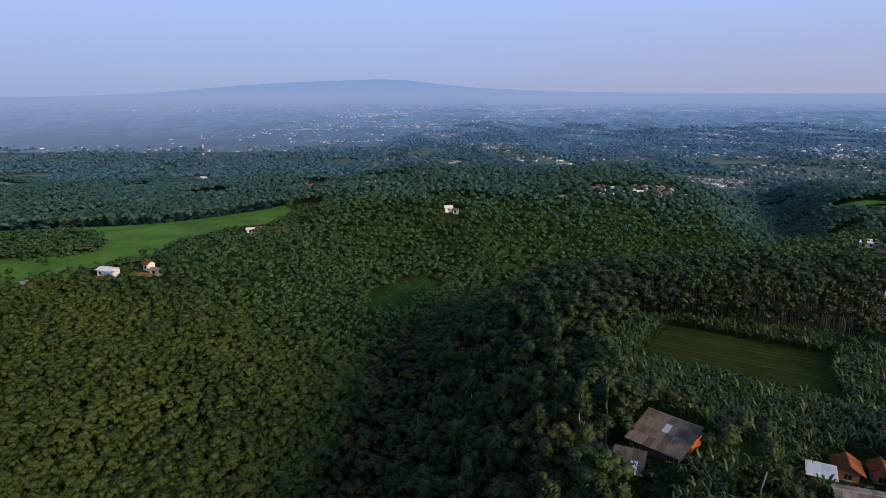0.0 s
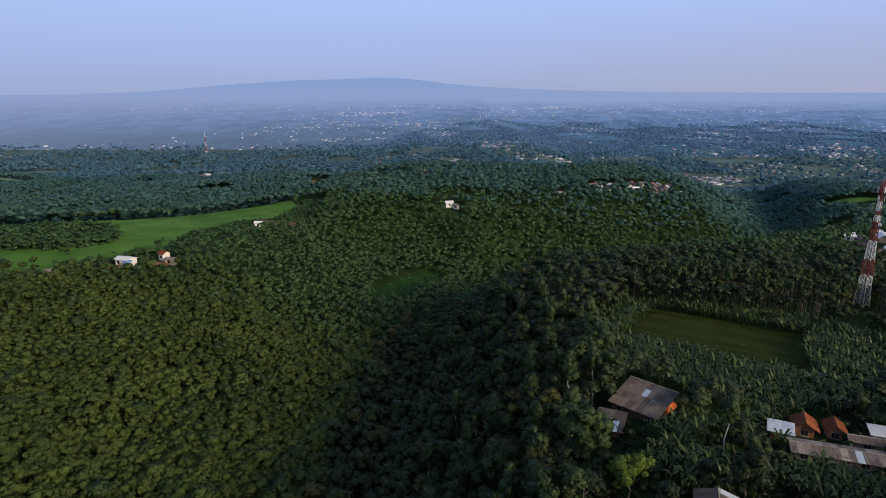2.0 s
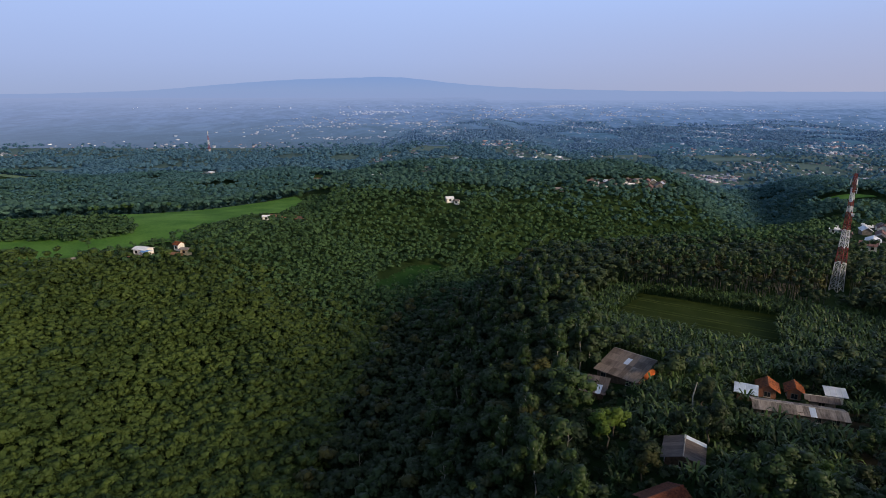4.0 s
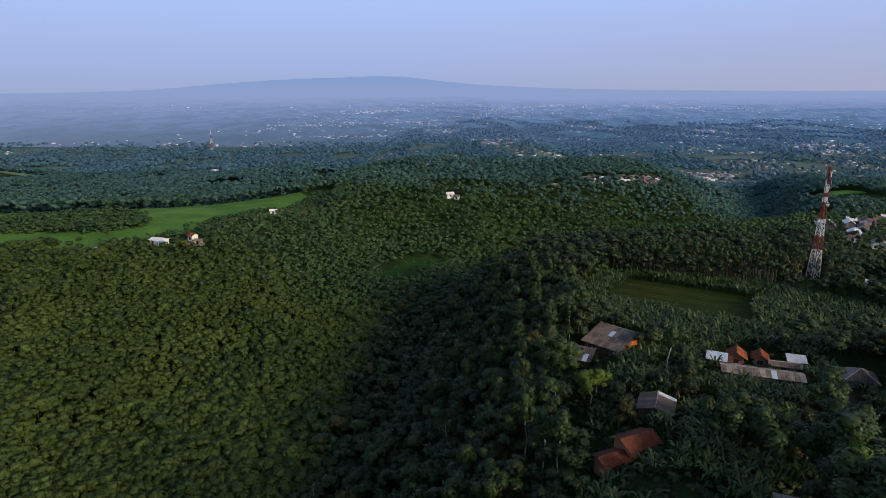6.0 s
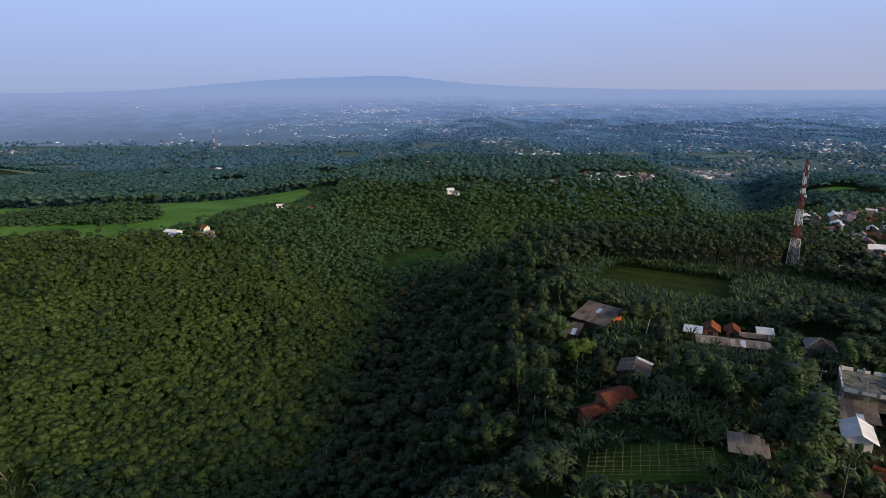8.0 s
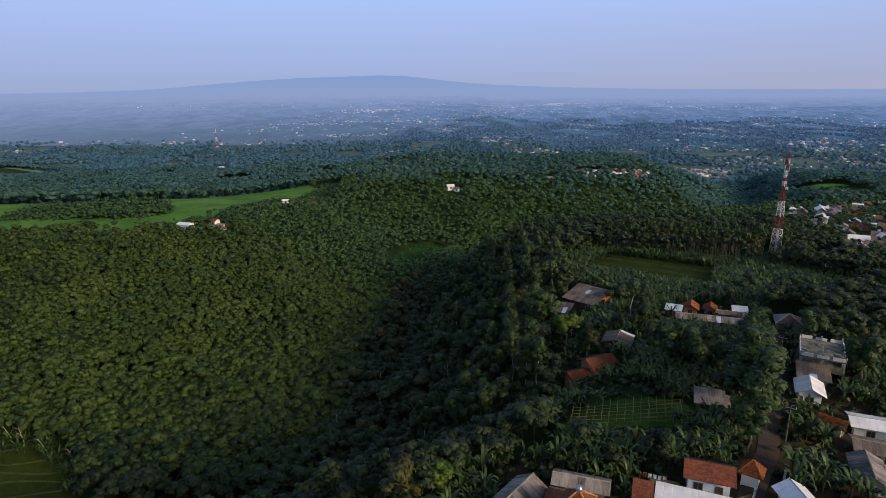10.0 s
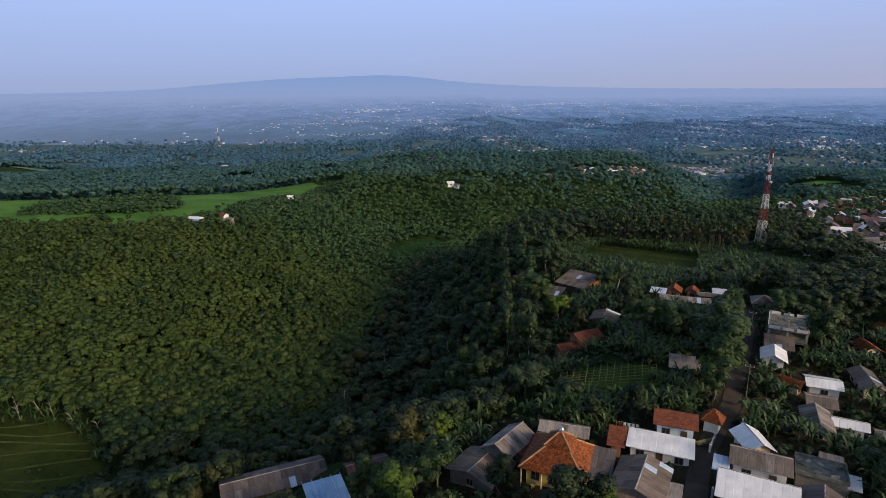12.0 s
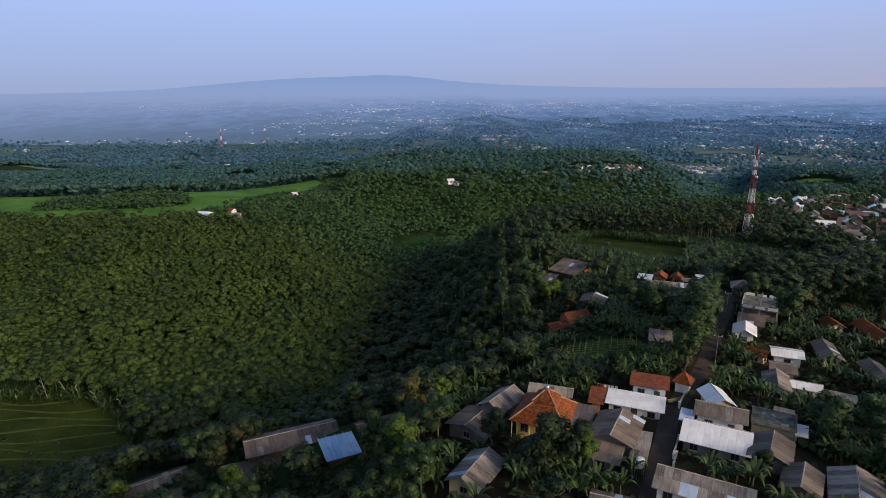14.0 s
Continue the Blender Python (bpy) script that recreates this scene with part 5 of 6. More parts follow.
def past_crest(x, y):
    """Beyond the crest of the hill and the brow of the pasture."""
    brow = np.interp(x, [-600, -330, -262, -206, -124, -90], [275, 301, 320, 347, 442, 442])
    return y + np.where(x < -110, 6, 24) * np.sin(x * 73.1 + y * 41.7) > brow


def plain_wood(x, y):
    return in_view(x, y, 12) & ~open_land(x, y) & ~in_patch(x, y)


pts = scatter(-330, 330, -6, 130, 3.2, 1, plain_wood, 0.36)
west = ~ravine_side(pts[:, 0], pts[:, 1])
close = pts[:, 1] < 78
# The darker leaf material stands in for shade on the slope foot.
plant("forest", pts[west & close], LEAFY_FINE, M["tree_leaf"], "young broadleaf trees above the paddy", "forest", 21, tall=(7.4, 8.8), wide=(2.0, 2.6), trunk=0.08)
plant("ravine_wood", pts[~west & (pts[:, 1] < 50)], LEAFY_FINE, M["ravine"], "mixed trees at the village edge, leaf colour darkened for shade", "forest", 22, tall=(5, 9), wide=(1.9, 2.9), trunk=0.08)
plant("forest", pts[west & ~close], LEAFY, M["forest"], "dense young broadleaf plantation at the slope foot", "forest", 2, tall=(6.8, 9.4), wide=(1.7, 3.2))
plant("ravine_wood", pts[~west & (pts[:, 1] >= 50)], LEAFY, M["ravine"], "mixed trees on the shady ravine side, leaf colour darkened for shade", "forest", 3, tall=(6, 11), wide=(1.9, 2.9))
pts = scatter(-330, 330, 130, 248, 2.8, 51, lambda x, y: plain_wood(x, y) & (y + 24 * np.sin(x * 57.3 + y * 23.9) < 222))
west = ~ravine_side(pts[:, 0], pts[:, 1])
plant("forest", pts[west], LEAFY_MID, M["forest"], "dense young broadleaf plantation on the sunny slope", "forest", 52, tall=(6.8, 9.4), wide=(1.5, 2.9))
plant("ravine_wood", pts[~west], LEAFY_MID, M["ravine"], "mixed trees along the plateau edge, leaf colour darkened for shade", "forest", 53, tall=(6, 11), wide=(1.8, 2.8))
low = scatter(-330, 330, -2, 220, 2.3, 31, lambda x, y: plain_wood(x, y) & ~ravine_side(x, y), 0.25)
plant("understorey", low, LEAFY_FAR, M["forest"], "lower crowns that fill the young plantation", "forest", 32, tall=(6.4, 7.8), wide=(1.7, 2.5), trunk=0)
# larger and lighter trees that stand out of the plantation and of the ravine wood
tops = scatter(-200, -30, 66, 235, 13.0, 81, lambda x, y: plain_wood(x, y) & ~ravine_side(x, y), 0.5)
plant("emergent_trees", tops[0::3], LEAFY_FINE, M["light_leaf"], "light green crowns standing above the plantation", "forest", 82, tall=(8.6, 10.4), wide=(2.3, 3.3), trunk=0.1)
plant("emergent_trees", tops[1::3], LEAFY_FINE, M["tree_leaf"], "dark crowns standing above the plantation", "forest", 83, tall=(8.6, 11.0), wide=(2.4, 3.6), trunk=0.1)
plant("emergent_trees", tops[2::3], LEAFY_FINE, M["forest"], "broad green crowns standing above the plantation", "forest", 84, tall=(8.6, 10.4), wide=(2.6, 3.8), trunk=0.1)
tops = scatter(-36, 40, 70, 260, 12.0, 85, lambda x, y: plain_wood(x, y) & ravine_side(x, y), 0.5)
plant("emergent_trees", tops[0::2], LEAFY_FINE, M["tree_leaf"], "taller green trees in the ravine wood", "forest", 86, tall=(10, 14), wide=(2.2, 3.6), trunk=0.14)
plant("emergent_trees", tops[1::2], LEAFY_FINE, M["olive_leaf"], "taller olive-brown trees in the ravine wood", "forest", 87, tall=(10, 13), wide=(2.0, 3.2), trunk=0.14)
pts = scatter(-480, 480, 320, 470, 3.8, 54, lambda x, y: plain_wood(x, y) & ~past_crest(x, y))
plant("hill_forest", pts, LEAFY_FAR, M["hill_forest"], "dense broadleaf forest up to the hill crest", "forest", 55, tall=(6.5, 9.0), wide=(2.4, 3.2), trunk=0)
pts = scatter(-480, 480, 196, 320, 3.6, 4, lambda x, y: plain_wood(x, y) & ~past_crest(x, y) & (y + 24 * np.sin(x * 57.3 + y * 23.9) >= 222))
plant("hill_forest", pts, LEAFY_HILL, M["hill_forest"], "dense broadleaf forest on the hill beyond the ravine", "forest", 5, tall=(6.5, 9.5), wide=(1.9, 2.7), trunk=0)
pts = scatter(-900, 900, 290, 850, 4.8, 6, lambda x, y: plain_wood(x, y) & past_crest(x, y) & ~suburb(x, y) & (np.sin(x * 0.023 + 1.0 + np.sin(y * 0.02)) * np.sin(y * 0.031 + 0.6 * np.sin(x * 0.03)) < 0.74))
# The haze tint in the leaf colour changes here from crest to far wood.
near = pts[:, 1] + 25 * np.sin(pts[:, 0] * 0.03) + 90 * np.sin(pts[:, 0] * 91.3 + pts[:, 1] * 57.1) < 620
plant("crest_wood", pts[near], LEAFY_FAR, M["midwood"], "dense woods round the crest village, leaves tinted for haze", "forest", 71, tall=(7.5, 10.5), wide=(3.0, 4.6), trunk=0)
plant("far_wood", pts[~near], LEAFY_FAR, M["farwood"], "woods on the hills beyond, leaves tinted blue-green for haze", "forest", 7, tall=(7.5, 11), wide=(3.8, 5.2), trunk=0)


def distant(x, y):
    """Woods that thin out over the plain: a clear edge in the west, further out in the east."""
    luck = np.sin(x * 77.7 + y * 31.1) * 0.5 + 0.5
    end = 1400 + 1150 * sst(-420, 260, x)
    woods = np.sin(x * 0.013 + 2) * np.sin(y * 0.017) + 0.4 * np.sin(x * 0.04) > -0.75
    groves = np.sin(x * 0.019 + 1.2 * np.sin(y * 0.006)) * np.sin(y * 0.011 + x * 0.004) > -0.25 - 0.9 * (1 - sst(1400, 1800, y))
    return in_view(x, y, 15) & ~suburb(x, y) & ~in_patch(x, y) & woods & groves & (luck > sst(end - 420, end + 170, y))


pts = scatter(-1500, 1500, 850, 2650, 11.0, 8, distant)
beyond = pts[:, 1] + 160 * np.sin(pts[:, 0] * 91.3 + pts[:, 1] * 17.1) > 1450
plant("distant_wood", pts[~beyond], LEAFY_FAR, M["farwood2"], "woods on the distant plain, leaves tinted blue for haze", "forest", 9, tall=(8, 10.5), wide=(5.6, 8.2), trunk=0)
plant("distant_wood", pts[beyond], [crown_shape(140 + k, 6, 0.52, lobes=1, even=1.4) for k in range(4)], M["farwood3"], "scattered woods far out on the plain, tinted blue for haze", "forest", 10, tall=(5, 9), wide=(5.5, 8.5), trunk=0, zfun=lambda x, y: np.where(y > 1300, far_plain_z(x, y), height(x, y)))

pts = scatter(-140, -85, 245, 448, 2.6, 56, lambda x, y: inside(SHRUBS, x, y) & (np.hypot(x + 113.4, y - 334.5) > 7) & (np.hypot(x + 108, y - 357) > 10))
plant("pasture_shrubs", pts, LEAFY_FAR, M["hill_forest"], "low green shrubs beside the pasture", "shrubs", 57, tall=(0.9, 2.6), wide=(1.1, 2.0), trunk=0)
def farm_scrub(x, y):
    ok = inside(EDGE, x, y) | (inside(PASTURE, x, y) & (np.hypot(x + 131, y - 246) < 13))
    for hx, hy, hr in ((-138.4, 233.6, 6.0), (-135.4, 230.4, 4.0), (-126.3, 242.9, 3.2), (-121.6, 239.0, 3.6), (-159.5, 216.6, 4.5), (-141, 226, 5.0), (-126, 236, 4.0)):
        ok &= np.hypot(x - hx, y - hy) > hr
    return ok


pts = scatter(-176, -110, 190, 262, 3.3, 89, farm_scrub)
plant("farm_trees", pts, LEAFY_HILL, M["hill_forest"], "small trees and scrub round the hill farm", "shrubs", 90, tall=(1.6, 4.6), wide=(1.3, 2.4), trunk=0.08)
pts = scatter(-46, 2, 272, 354, 2.9, 68, lambda x, y: inside(GLADE, x, y) & (np.sin(x * 1.9 + y * 0.7) > -0.3))
plant("glade_shrubs", pts, LEAFY_FAR, M["hill_forest"], "low scrub over the ravine glade", "shrubs", 69, tall=(0.5, 1.5), wide=(1.0, 2.2), trunk=0)
pts = scatter(-260, -155, 245, 310, 2.6, 66, lambda x, y: inside(KNOLL, x, y))
plant("pasture_shrubs", pts, LEAFY_HILL, M["hill_forest"], "rounded green thicket in the pasture", "shrubs", 67, tall=(2.6, 5.2), wide=(1.8, 3.0), trunk=0)
pts = scatter(-180, -78, 20, 60, 2.4, 58, lambda x, y: inside(PADDY_FOOT, x, y) & ~inside(PADDY, x, y))
plant("paddy_shrubs", pts, LEAFY_FAR, M["ravine"], "low shrubs below the paddy, leaf colour darkened for shade", "shrubs", 59, tall=(0.9, 2.4), wide=(1.1, 1.9), trunk=0)
# Dark tufts, denser downhill, soften the edge and imitate shade on the paddy.
pts = scatter(-180, -90, 36, 80, 2.0, 70, lambda x, y: inside(PADDY, x, y) & (np.sin(x * 41.3 + y * 17.7) > 0.1 + 0.08 * (y - 44)))
plant("paddy_tufts", pts, LEAFY_FAR, M["ravine"], "dark tufts added for shade along the lower side of the paddy", "shrubs", 72, tall=(0.4, 1.4), wide=(0.7, 1.6), trunk=0)
pts = scatter(-120, 130, -150, -44, 7.0, 63, lambda x, y: road_distance(x, y) > 5)
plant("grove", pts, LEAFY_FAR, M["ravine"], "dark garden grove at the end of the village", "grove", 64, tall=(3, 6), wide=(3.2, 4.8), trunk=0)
# ---- single trees, bananas, slender pines ----
def clear_of_buildings(x, y, margin=0.6):
    ok = road_distance(x, y) > 2.2
    for hx, hy, ang, hl, hw in HOUSES:
        c, s = math.cos(ang), math.sin(ang)
        u, v = (x - hx) * c + (y - hy) * s, -(x - hx) * s + (y - hy) * c
        ok &= ~((np.abs(u) < hl + margin) & (np.abs(v) < hw + margin))
    return ok


def tree_model(name, label, seed, tall, wide, leaf, leaves=330, bark="bark", flat=0.85, limbs=6):
    """A tree: tapered bent trunk, limbs as parts, a crown of leaf clumps round uneven lobes."""
    r = random.Random(seed)
    t = thing(name, label, "tree", "village trees", pose(0, 0, -500))
    bm = bmesh.new()
    fork = tall - wide * 1.25
    p = Vector((0, 0, -0.8))
    steps_ = 4
    for k in range(steps_):
        q = Vector((r.uniform(-0.15, 0.15) * (k + 1), r.uniform(-0.15, 0.15) * (k + 1), -0.8 + (fork + 0.8) * (k + 1) / steps_))
        rod(bm, p, q, 0.20 * wide / 2.4 * (1 - 0.15 * k), 7, 0.20 * wide / 2.4 * (0.86 - 0.15 * k))
        p = q
    for k in range(limbs):
        a = k * 6.28 / limbs + r.uniform(-0.3, 0.3)
        e = p + Vector((math.cos(a) * wide * 0.6, math.sin(a) * wide * 0.6, wide * r.uniform(0.4, 1.1)))
        rod(bm, p, e, 0.08, 5, 0.03)
    part("trunk", bm, M[bark], t)
    v, f, nr = crown_shape(seed + 100, leaves * 3, 0.095, (wide, wide, wide * flat), 15)
    v = v + np.array([p.x, p.y, tall - wide * flat * 0.85])
    share("crown", mesh_from("crown", v, f, M[leaf], True, nr), t)
    return t


def leaf_blade(length, width, droop, lift, n=5):
    """A long leaf that rises from its foot and arches over, folded along the rib."""
    v, f = [], []
    for k in range(n + 1):
        q = k / n
        x = length * (q * 0.92)
        z = lift * math.sin(q * 1.9) - droop * q * q
        w = width * (0.25 + math.sin(math.pi * min(1, q * 0.93 + 0.06)) * 0.85) * (0.35 if k == n else 1)
        v += [(x, -w / 2, z - 0.10 * w), (x, 0, z), (x, w / 2, z - 0.10 * w)]
    for k in range(n):
        i = 3 * k
        f += [(i, i + 3, i + 4, i + 1), (i + 1, i + 4, i + 5, i + 2)]
    return np.array(v), np.array(f)


def banana_leaves(seed, count):
    """Pose of each leaf of a plant: turn and tilt round the top of the stem."""
    r = random.Random(seed)
    return [(k * 2.4 + r.uniform(-0.3, 0.3), r.uniform(0.8, 1.15), r.uniform(0.2, 1.5) if k > 2 else r.uniform(0, 0.3), r.uniform(0.7, 1.9)) for k in range(count)]


def banana_model(seed, tall):
    t = thing("banana_plant", "banana plant with long arching green leaves", "banana plant", "garden bananas", pose(0, 0, -500))
    part("stem", rod(bmesh.new(), (0, 0, -0.5), (0.05, 0.05, tall), 0.15, 7, 0.09), M["banana_stem"], t)
    for turn, size, droop, lift in banana_leaves(seed, 10):
        v, f = leaf_blade(2.2 * size, 0.34, droop, lift + 0.9)
        m = pose(0, 0, tall - 0.2, 0, 0, math.degrees(turn))
        share("leaf", mesh_from("leaf", v, f, M["banana"]), t, m)
    return t


def banana_grove(name, places, seed, label):
    g_ = np.random.default_rng(seed)
    shapes = []
    for k in range(5):
        vs, fs, o = [], [], 0
        tv, tf = trunk_shape(1.4, 0.13)
        vs.append(tv)
        fs.append(tf)
        o += len(tv)
        for turn, size, droop, lift in banana_leaves(seed + k, 9):
            v, f = leaf_blade(2.0 * size, 0.36, droop, lift + 0.8, 3)
            c, s = math.cos(turn), math.sin(turn)
            v = np.stack([v[:, 0] * c - v[:, 1] * s, v[:, 0] * s + v[:, 1] * c, v[:, 2] + 1.3], 1)
            vs.append(v)
            fs.append(f + o)
            o += len(v)
        shapes.append((np.concatenate(vs), np.concatenate(fs)))
    vs, fs, o = [], [], 0
    kind = g_.integers(0, 5, len(places))
    for k, (sv, sf) in enumerate(shapes):
        at = places[kind == k]
        t, s = g_.uniform(0, 6.28, (len(at), 1)), g_.uniform(0.75, 1.25, (len(at), 1))
        x = (sv[:, 0] * np.cos(t) - sv[:, 1] * np.sin(t)) * s + at[:, :1]
        y = (sv[:, 0] * np.sin(t) + sv[:, 1] * np.cos(t)) * s + at[:, 1:]
        z = sv[:, 2] * s + height(at[:, 0], at[:, 1])[:, None]
        vs.append(np.stack([x, y, z], -1).reshape(-1, 3))
        fs.append((sf[None] + (np.arange(len(at)) * len(sv))[:, None, None] + o).reshape(-1, 4))
        o += len(at) * len(sv)
    return tagged(new(name, mesh_from(name, np.concatenate(vs), np.concatenate(fs), M["banana"])), label, "bananas", kind="stuff")


pts = scatter(30, 150, 90, 200, 2.05, 11, lambda x, y: inside(BANANAS, x, y) & ~inside(FIELD, x, y) & ~inside([(45.4, 145), (55.4, 152), (90.3, 125), (84.3, 115)], x, y) & (road_distance(x, y) > 3) & clear_of_buildings(x, y, 1.2))
banana_grove("banana_grove", pts, 12, "dense banana plantation round the bare field")

TREES = [tree_model("tree", "broad dark green garden tree", 1, 8.5, 2.9, "tree_leaf", 420),
         tree_model("tree", "tall dark green village tree", 2, 10.5, 2.6, "tree_leaf", 380),
         tree_model("tree", "dense round dark green tree", 3, 7.0, 2.6, "dark_leaf", 380),
         tree_model("tree", "bright lime-green leafy tree", 4, 7.5, 2.5, "lime_leaf", 380),
         tree_model("tree", "olive-brown leafy garden tree", 5, 7.0, 2.5, "olive_leaf", 360),
         tree_model("tree", "slim light-barked tree with sparse crown", 6, 11.5, 1.9, "tree_leaf", 190, "pale_bark", 1.2)]
SET = [(49.3, 18.6, 0, 1.35), (52.2, 24.0, 0, 1.45), (55.4, 30.0, 3, 1.25), (58.6, 36.2, 0, 1.35), (47.6, 15.6, 3, 1.1), (61.0, 41.0, 1, 1.2), (51.0, 27.0, 2, 1.3),
       (15.6, -14.4, 2, 1.3), (18.8, -15.9, 2, 1.1), (13.2, -16.3, 2, 0.95), (-6.0, -9.0, 3, 1.25), (-42.5, 10.5, 4, 1.1), (-39.2, 10.2, 2, 1.15), (50.8, 21.4, 1, 1.0), (46.3, 13.2, 0, 0.95),
       (53.7, 27.0, 0, 1.05), (57.3, 33.4, 1, 1.0), (48.7, 17.1, 3, 0.8), (61.9, 43.8, 0, 1.05), (65.8, 51.3, 2, 1.1), (70.2, 60.3, 0, 1.0), (73.9, 66.4, 1, 0.9), (44.6, -20.2, 2, 0.62),
       (-5.9, 7.6, 4, 1.2), (-2.4, 8.1, 3, 0.9), (-62.0, 2.8, 3, 0.8), (29.4, 72.4, 3, 1.0), (31.7, 76.1, 3, 0.9), (21.4, -16.5, 3, 0.8), (7.2, -6.8, 2, 0.9), (-12.5, -3.0, 0, 0.9),
       (-16.3, 7.2, 2, 0.9), (-25.6, -2.6, 4, 0.8), (-46.1, 6.6, 2, 1.0), (-50.7, 9.7, 0, 0.9), (-38.8, -4.9, 3, 0.85), (-45.1, -3.9, 2, 0.9), (-32.4, -3.4, 2, 0.8), (58.5, -12.2, 0, 0.9)]
gr = random.Random(8)
for x, y, k, s in SET:
    copy_thing(TREES[k], pose(x, y, ground_at(x, y), 0, 0, gr.uniform(0, 360)) @ Matrix.Diagonal((s, s, s, 1)))
yard = scatter(-60, 130, -42, 112, 5.4, 14, lambda x, y: ((inside(YARDS, x, y) & (np.sin(x * 2.1 - y * 1.3) > -0.35)) | (inside(VILLAGE, x, y) & (np.sin(x * 1.7 + y * 2.3) > 0.15)) | ((x < 2) & (y < 8) & (y > -28))) & ~inside([(16, 14), (18, 42), (48, 38), (46, 16)], x, y) & clear_of_buildings(x, y, 2.0) & ~screens(x, y, np.where(y > 45, 26, 11)) & (road_distance(x, y) > 4.2))
for x, y in yard:
    k = gr.choices(range(6), (5, 3, 5, 1.0, 1.2, 1.5))[0]
    s = gr.uniform(0.55, 1.0) if y < 22 else gr.uniform(0.7, 1.15)
    copy_thing(TREES[k], pose(x, y, ground_at(x, y), 0, 0, gr.uniform(0, 360)) @ Matrix.Diagonal((s, s, s * gr.uniform(0.9, 1.1), 1)))
tall = scatter(-4, 36, 40, 205, 9.0, 41, lambda x, y: ravine_side(x, y) & ~open_land(x, y) & (y > 46))
for x, y in tall:
    s = gr.uniform(0.95, 1.3)
    copy_thing(TREES[gr.choice((1, 5, 5))], pose(x, y, ground_at(x, y), 0, 0, gr.uniform(0, 360)) @ Matrix.Diagonal((s, s, s * 1.1, 1)))
for t in TREES:
    for o in (*t.children_recursive, t):
        bpy.data.objects.remove(o)

BANANA = [banana_model(k, h) for k, h in ((1, 1.5), (2, 2.0), (3, 1.1))]
spots = scatter(-20, 125, -42, 100, 2.05, 15, lambda x, y: (inside(YARDS, x, y) | inside(VILLAGE, x, y)) & clear_of_buildings(x, y, 0.9) & ~screens(x, y, 3.5) & (road_distance(x, y) > 3.0) & ~inside([(20, 23), (20, 34), (42, 32), (42, 22)], x, y) & (np.sin(x * 0.31 + 1) + np.sin(y * 0.37 + x * 0.11) > -0.25))
near = (spots[:, 1] < 44) & (spots[:, 0] < 62)
near &= np.cumsum(near) <= 280
banana_grove("garden_bananas", spots[~near], 13, "banana plants in the gardens along the road")
for x, y in spots[near]:
    s = gr.uniform(0.8, 1.25)
    copy_thing(gr.choice(BANANA), pose(x, y, ground_at(x, y), 0, 0, gr.uniform(0, 360)) @ Matrix.Diagonal((s, s, s, 1)))
for t in BANANA:
    for o in (*t.children_recursive, t):
        bpy.data.objects.remove(o)

# low shrubs and weeds between the houses
pts = scatter(-70, 130, -44, 112, 1.85, 16, lambda x, y: (~inside(VILLAGE, x, y) | (np.sin(x * 0.9) + np.sin(y * 0.8 + x * 0.3) > -1.2)) & (inside(YARDS, x, y) | inside(VILLAGE, x, y) | ((x < 0) & (y < 8)) | ((x > 10) & (y > 40) & open_land(x, y) & ~inside(BANANAS, x, y) & ~inside(FIELD, x, y))) & clear_of_buildings(x, y, 0.5) & (road_distance(x, y) > 2.3) & ~inside([(20.5, 22), (22.5, 37), (43.5, 31), (41.5, 20.5)], x, y))
plant("undergrowth", pts, [crown_shape(60 + k, 14, 0.48, lobes=1) for k in range(5)], M["ravine"], "low shrubs and weeds between the houses", "shrubs", 17, tall=(0.9, 2.1), wide=(0.8, 1.4), trunk=0)

# slender light-trunked trees behind the field


def slender_model(seed, tall):
    t = thing("slender_tree", "tall slender tree with bare grey trunk", "tree", "tree row behind the field", pose(0, 0, -500))
    r = random.Random(seed)
    part("trunk", rod(bmesh.new(), (0, 0, -0.6), (r.uniform(-0.3, 0.3), r.uniform(-0.3, 0.3), tall - 1.0), 0.12, 6, 0.04), M["grey_bark"], t)
    v, f, nr = crown_shape(seed + 300, 90, 0.30, (1.05, 1.05, 1.2), 6)
    share("crown", mesh_from("crown", v + np.array([0, 0, tall - 1.8]), f, M["olive_leaf" if seed % 2 else "tree_leaf"], True, nr), t)
    return t


SLIM = [slender_model(k, h) for k, h in ((1, 10.0), (2, 11.5), (3, 9.0), (4, 12.5))]
for x, y in scatter(60, 150, 155, 215, 2.7, 18, lambda x, y: inside(PINES_AT, x, y) & (np.hypot(x - 139.8, y - 183) > 6) & (np.abs((x - 139.6) * 0.85 - (y - 181) * 0.53) > np.where(y < 181, 3.5, 0))):
    s = gr.uniform(0.85, 1.15)
    copy_thing(gr.choice(SLIM), pose(x, y, ground_at(x, y), 0, 0, gr.uniform(0, 360)) @ Matrix.Diagonal((s, s, s, 1)))
for t in SLIM:
    for o in (*t.children_recursive, t):
        bpy.data.objects.remove(o)

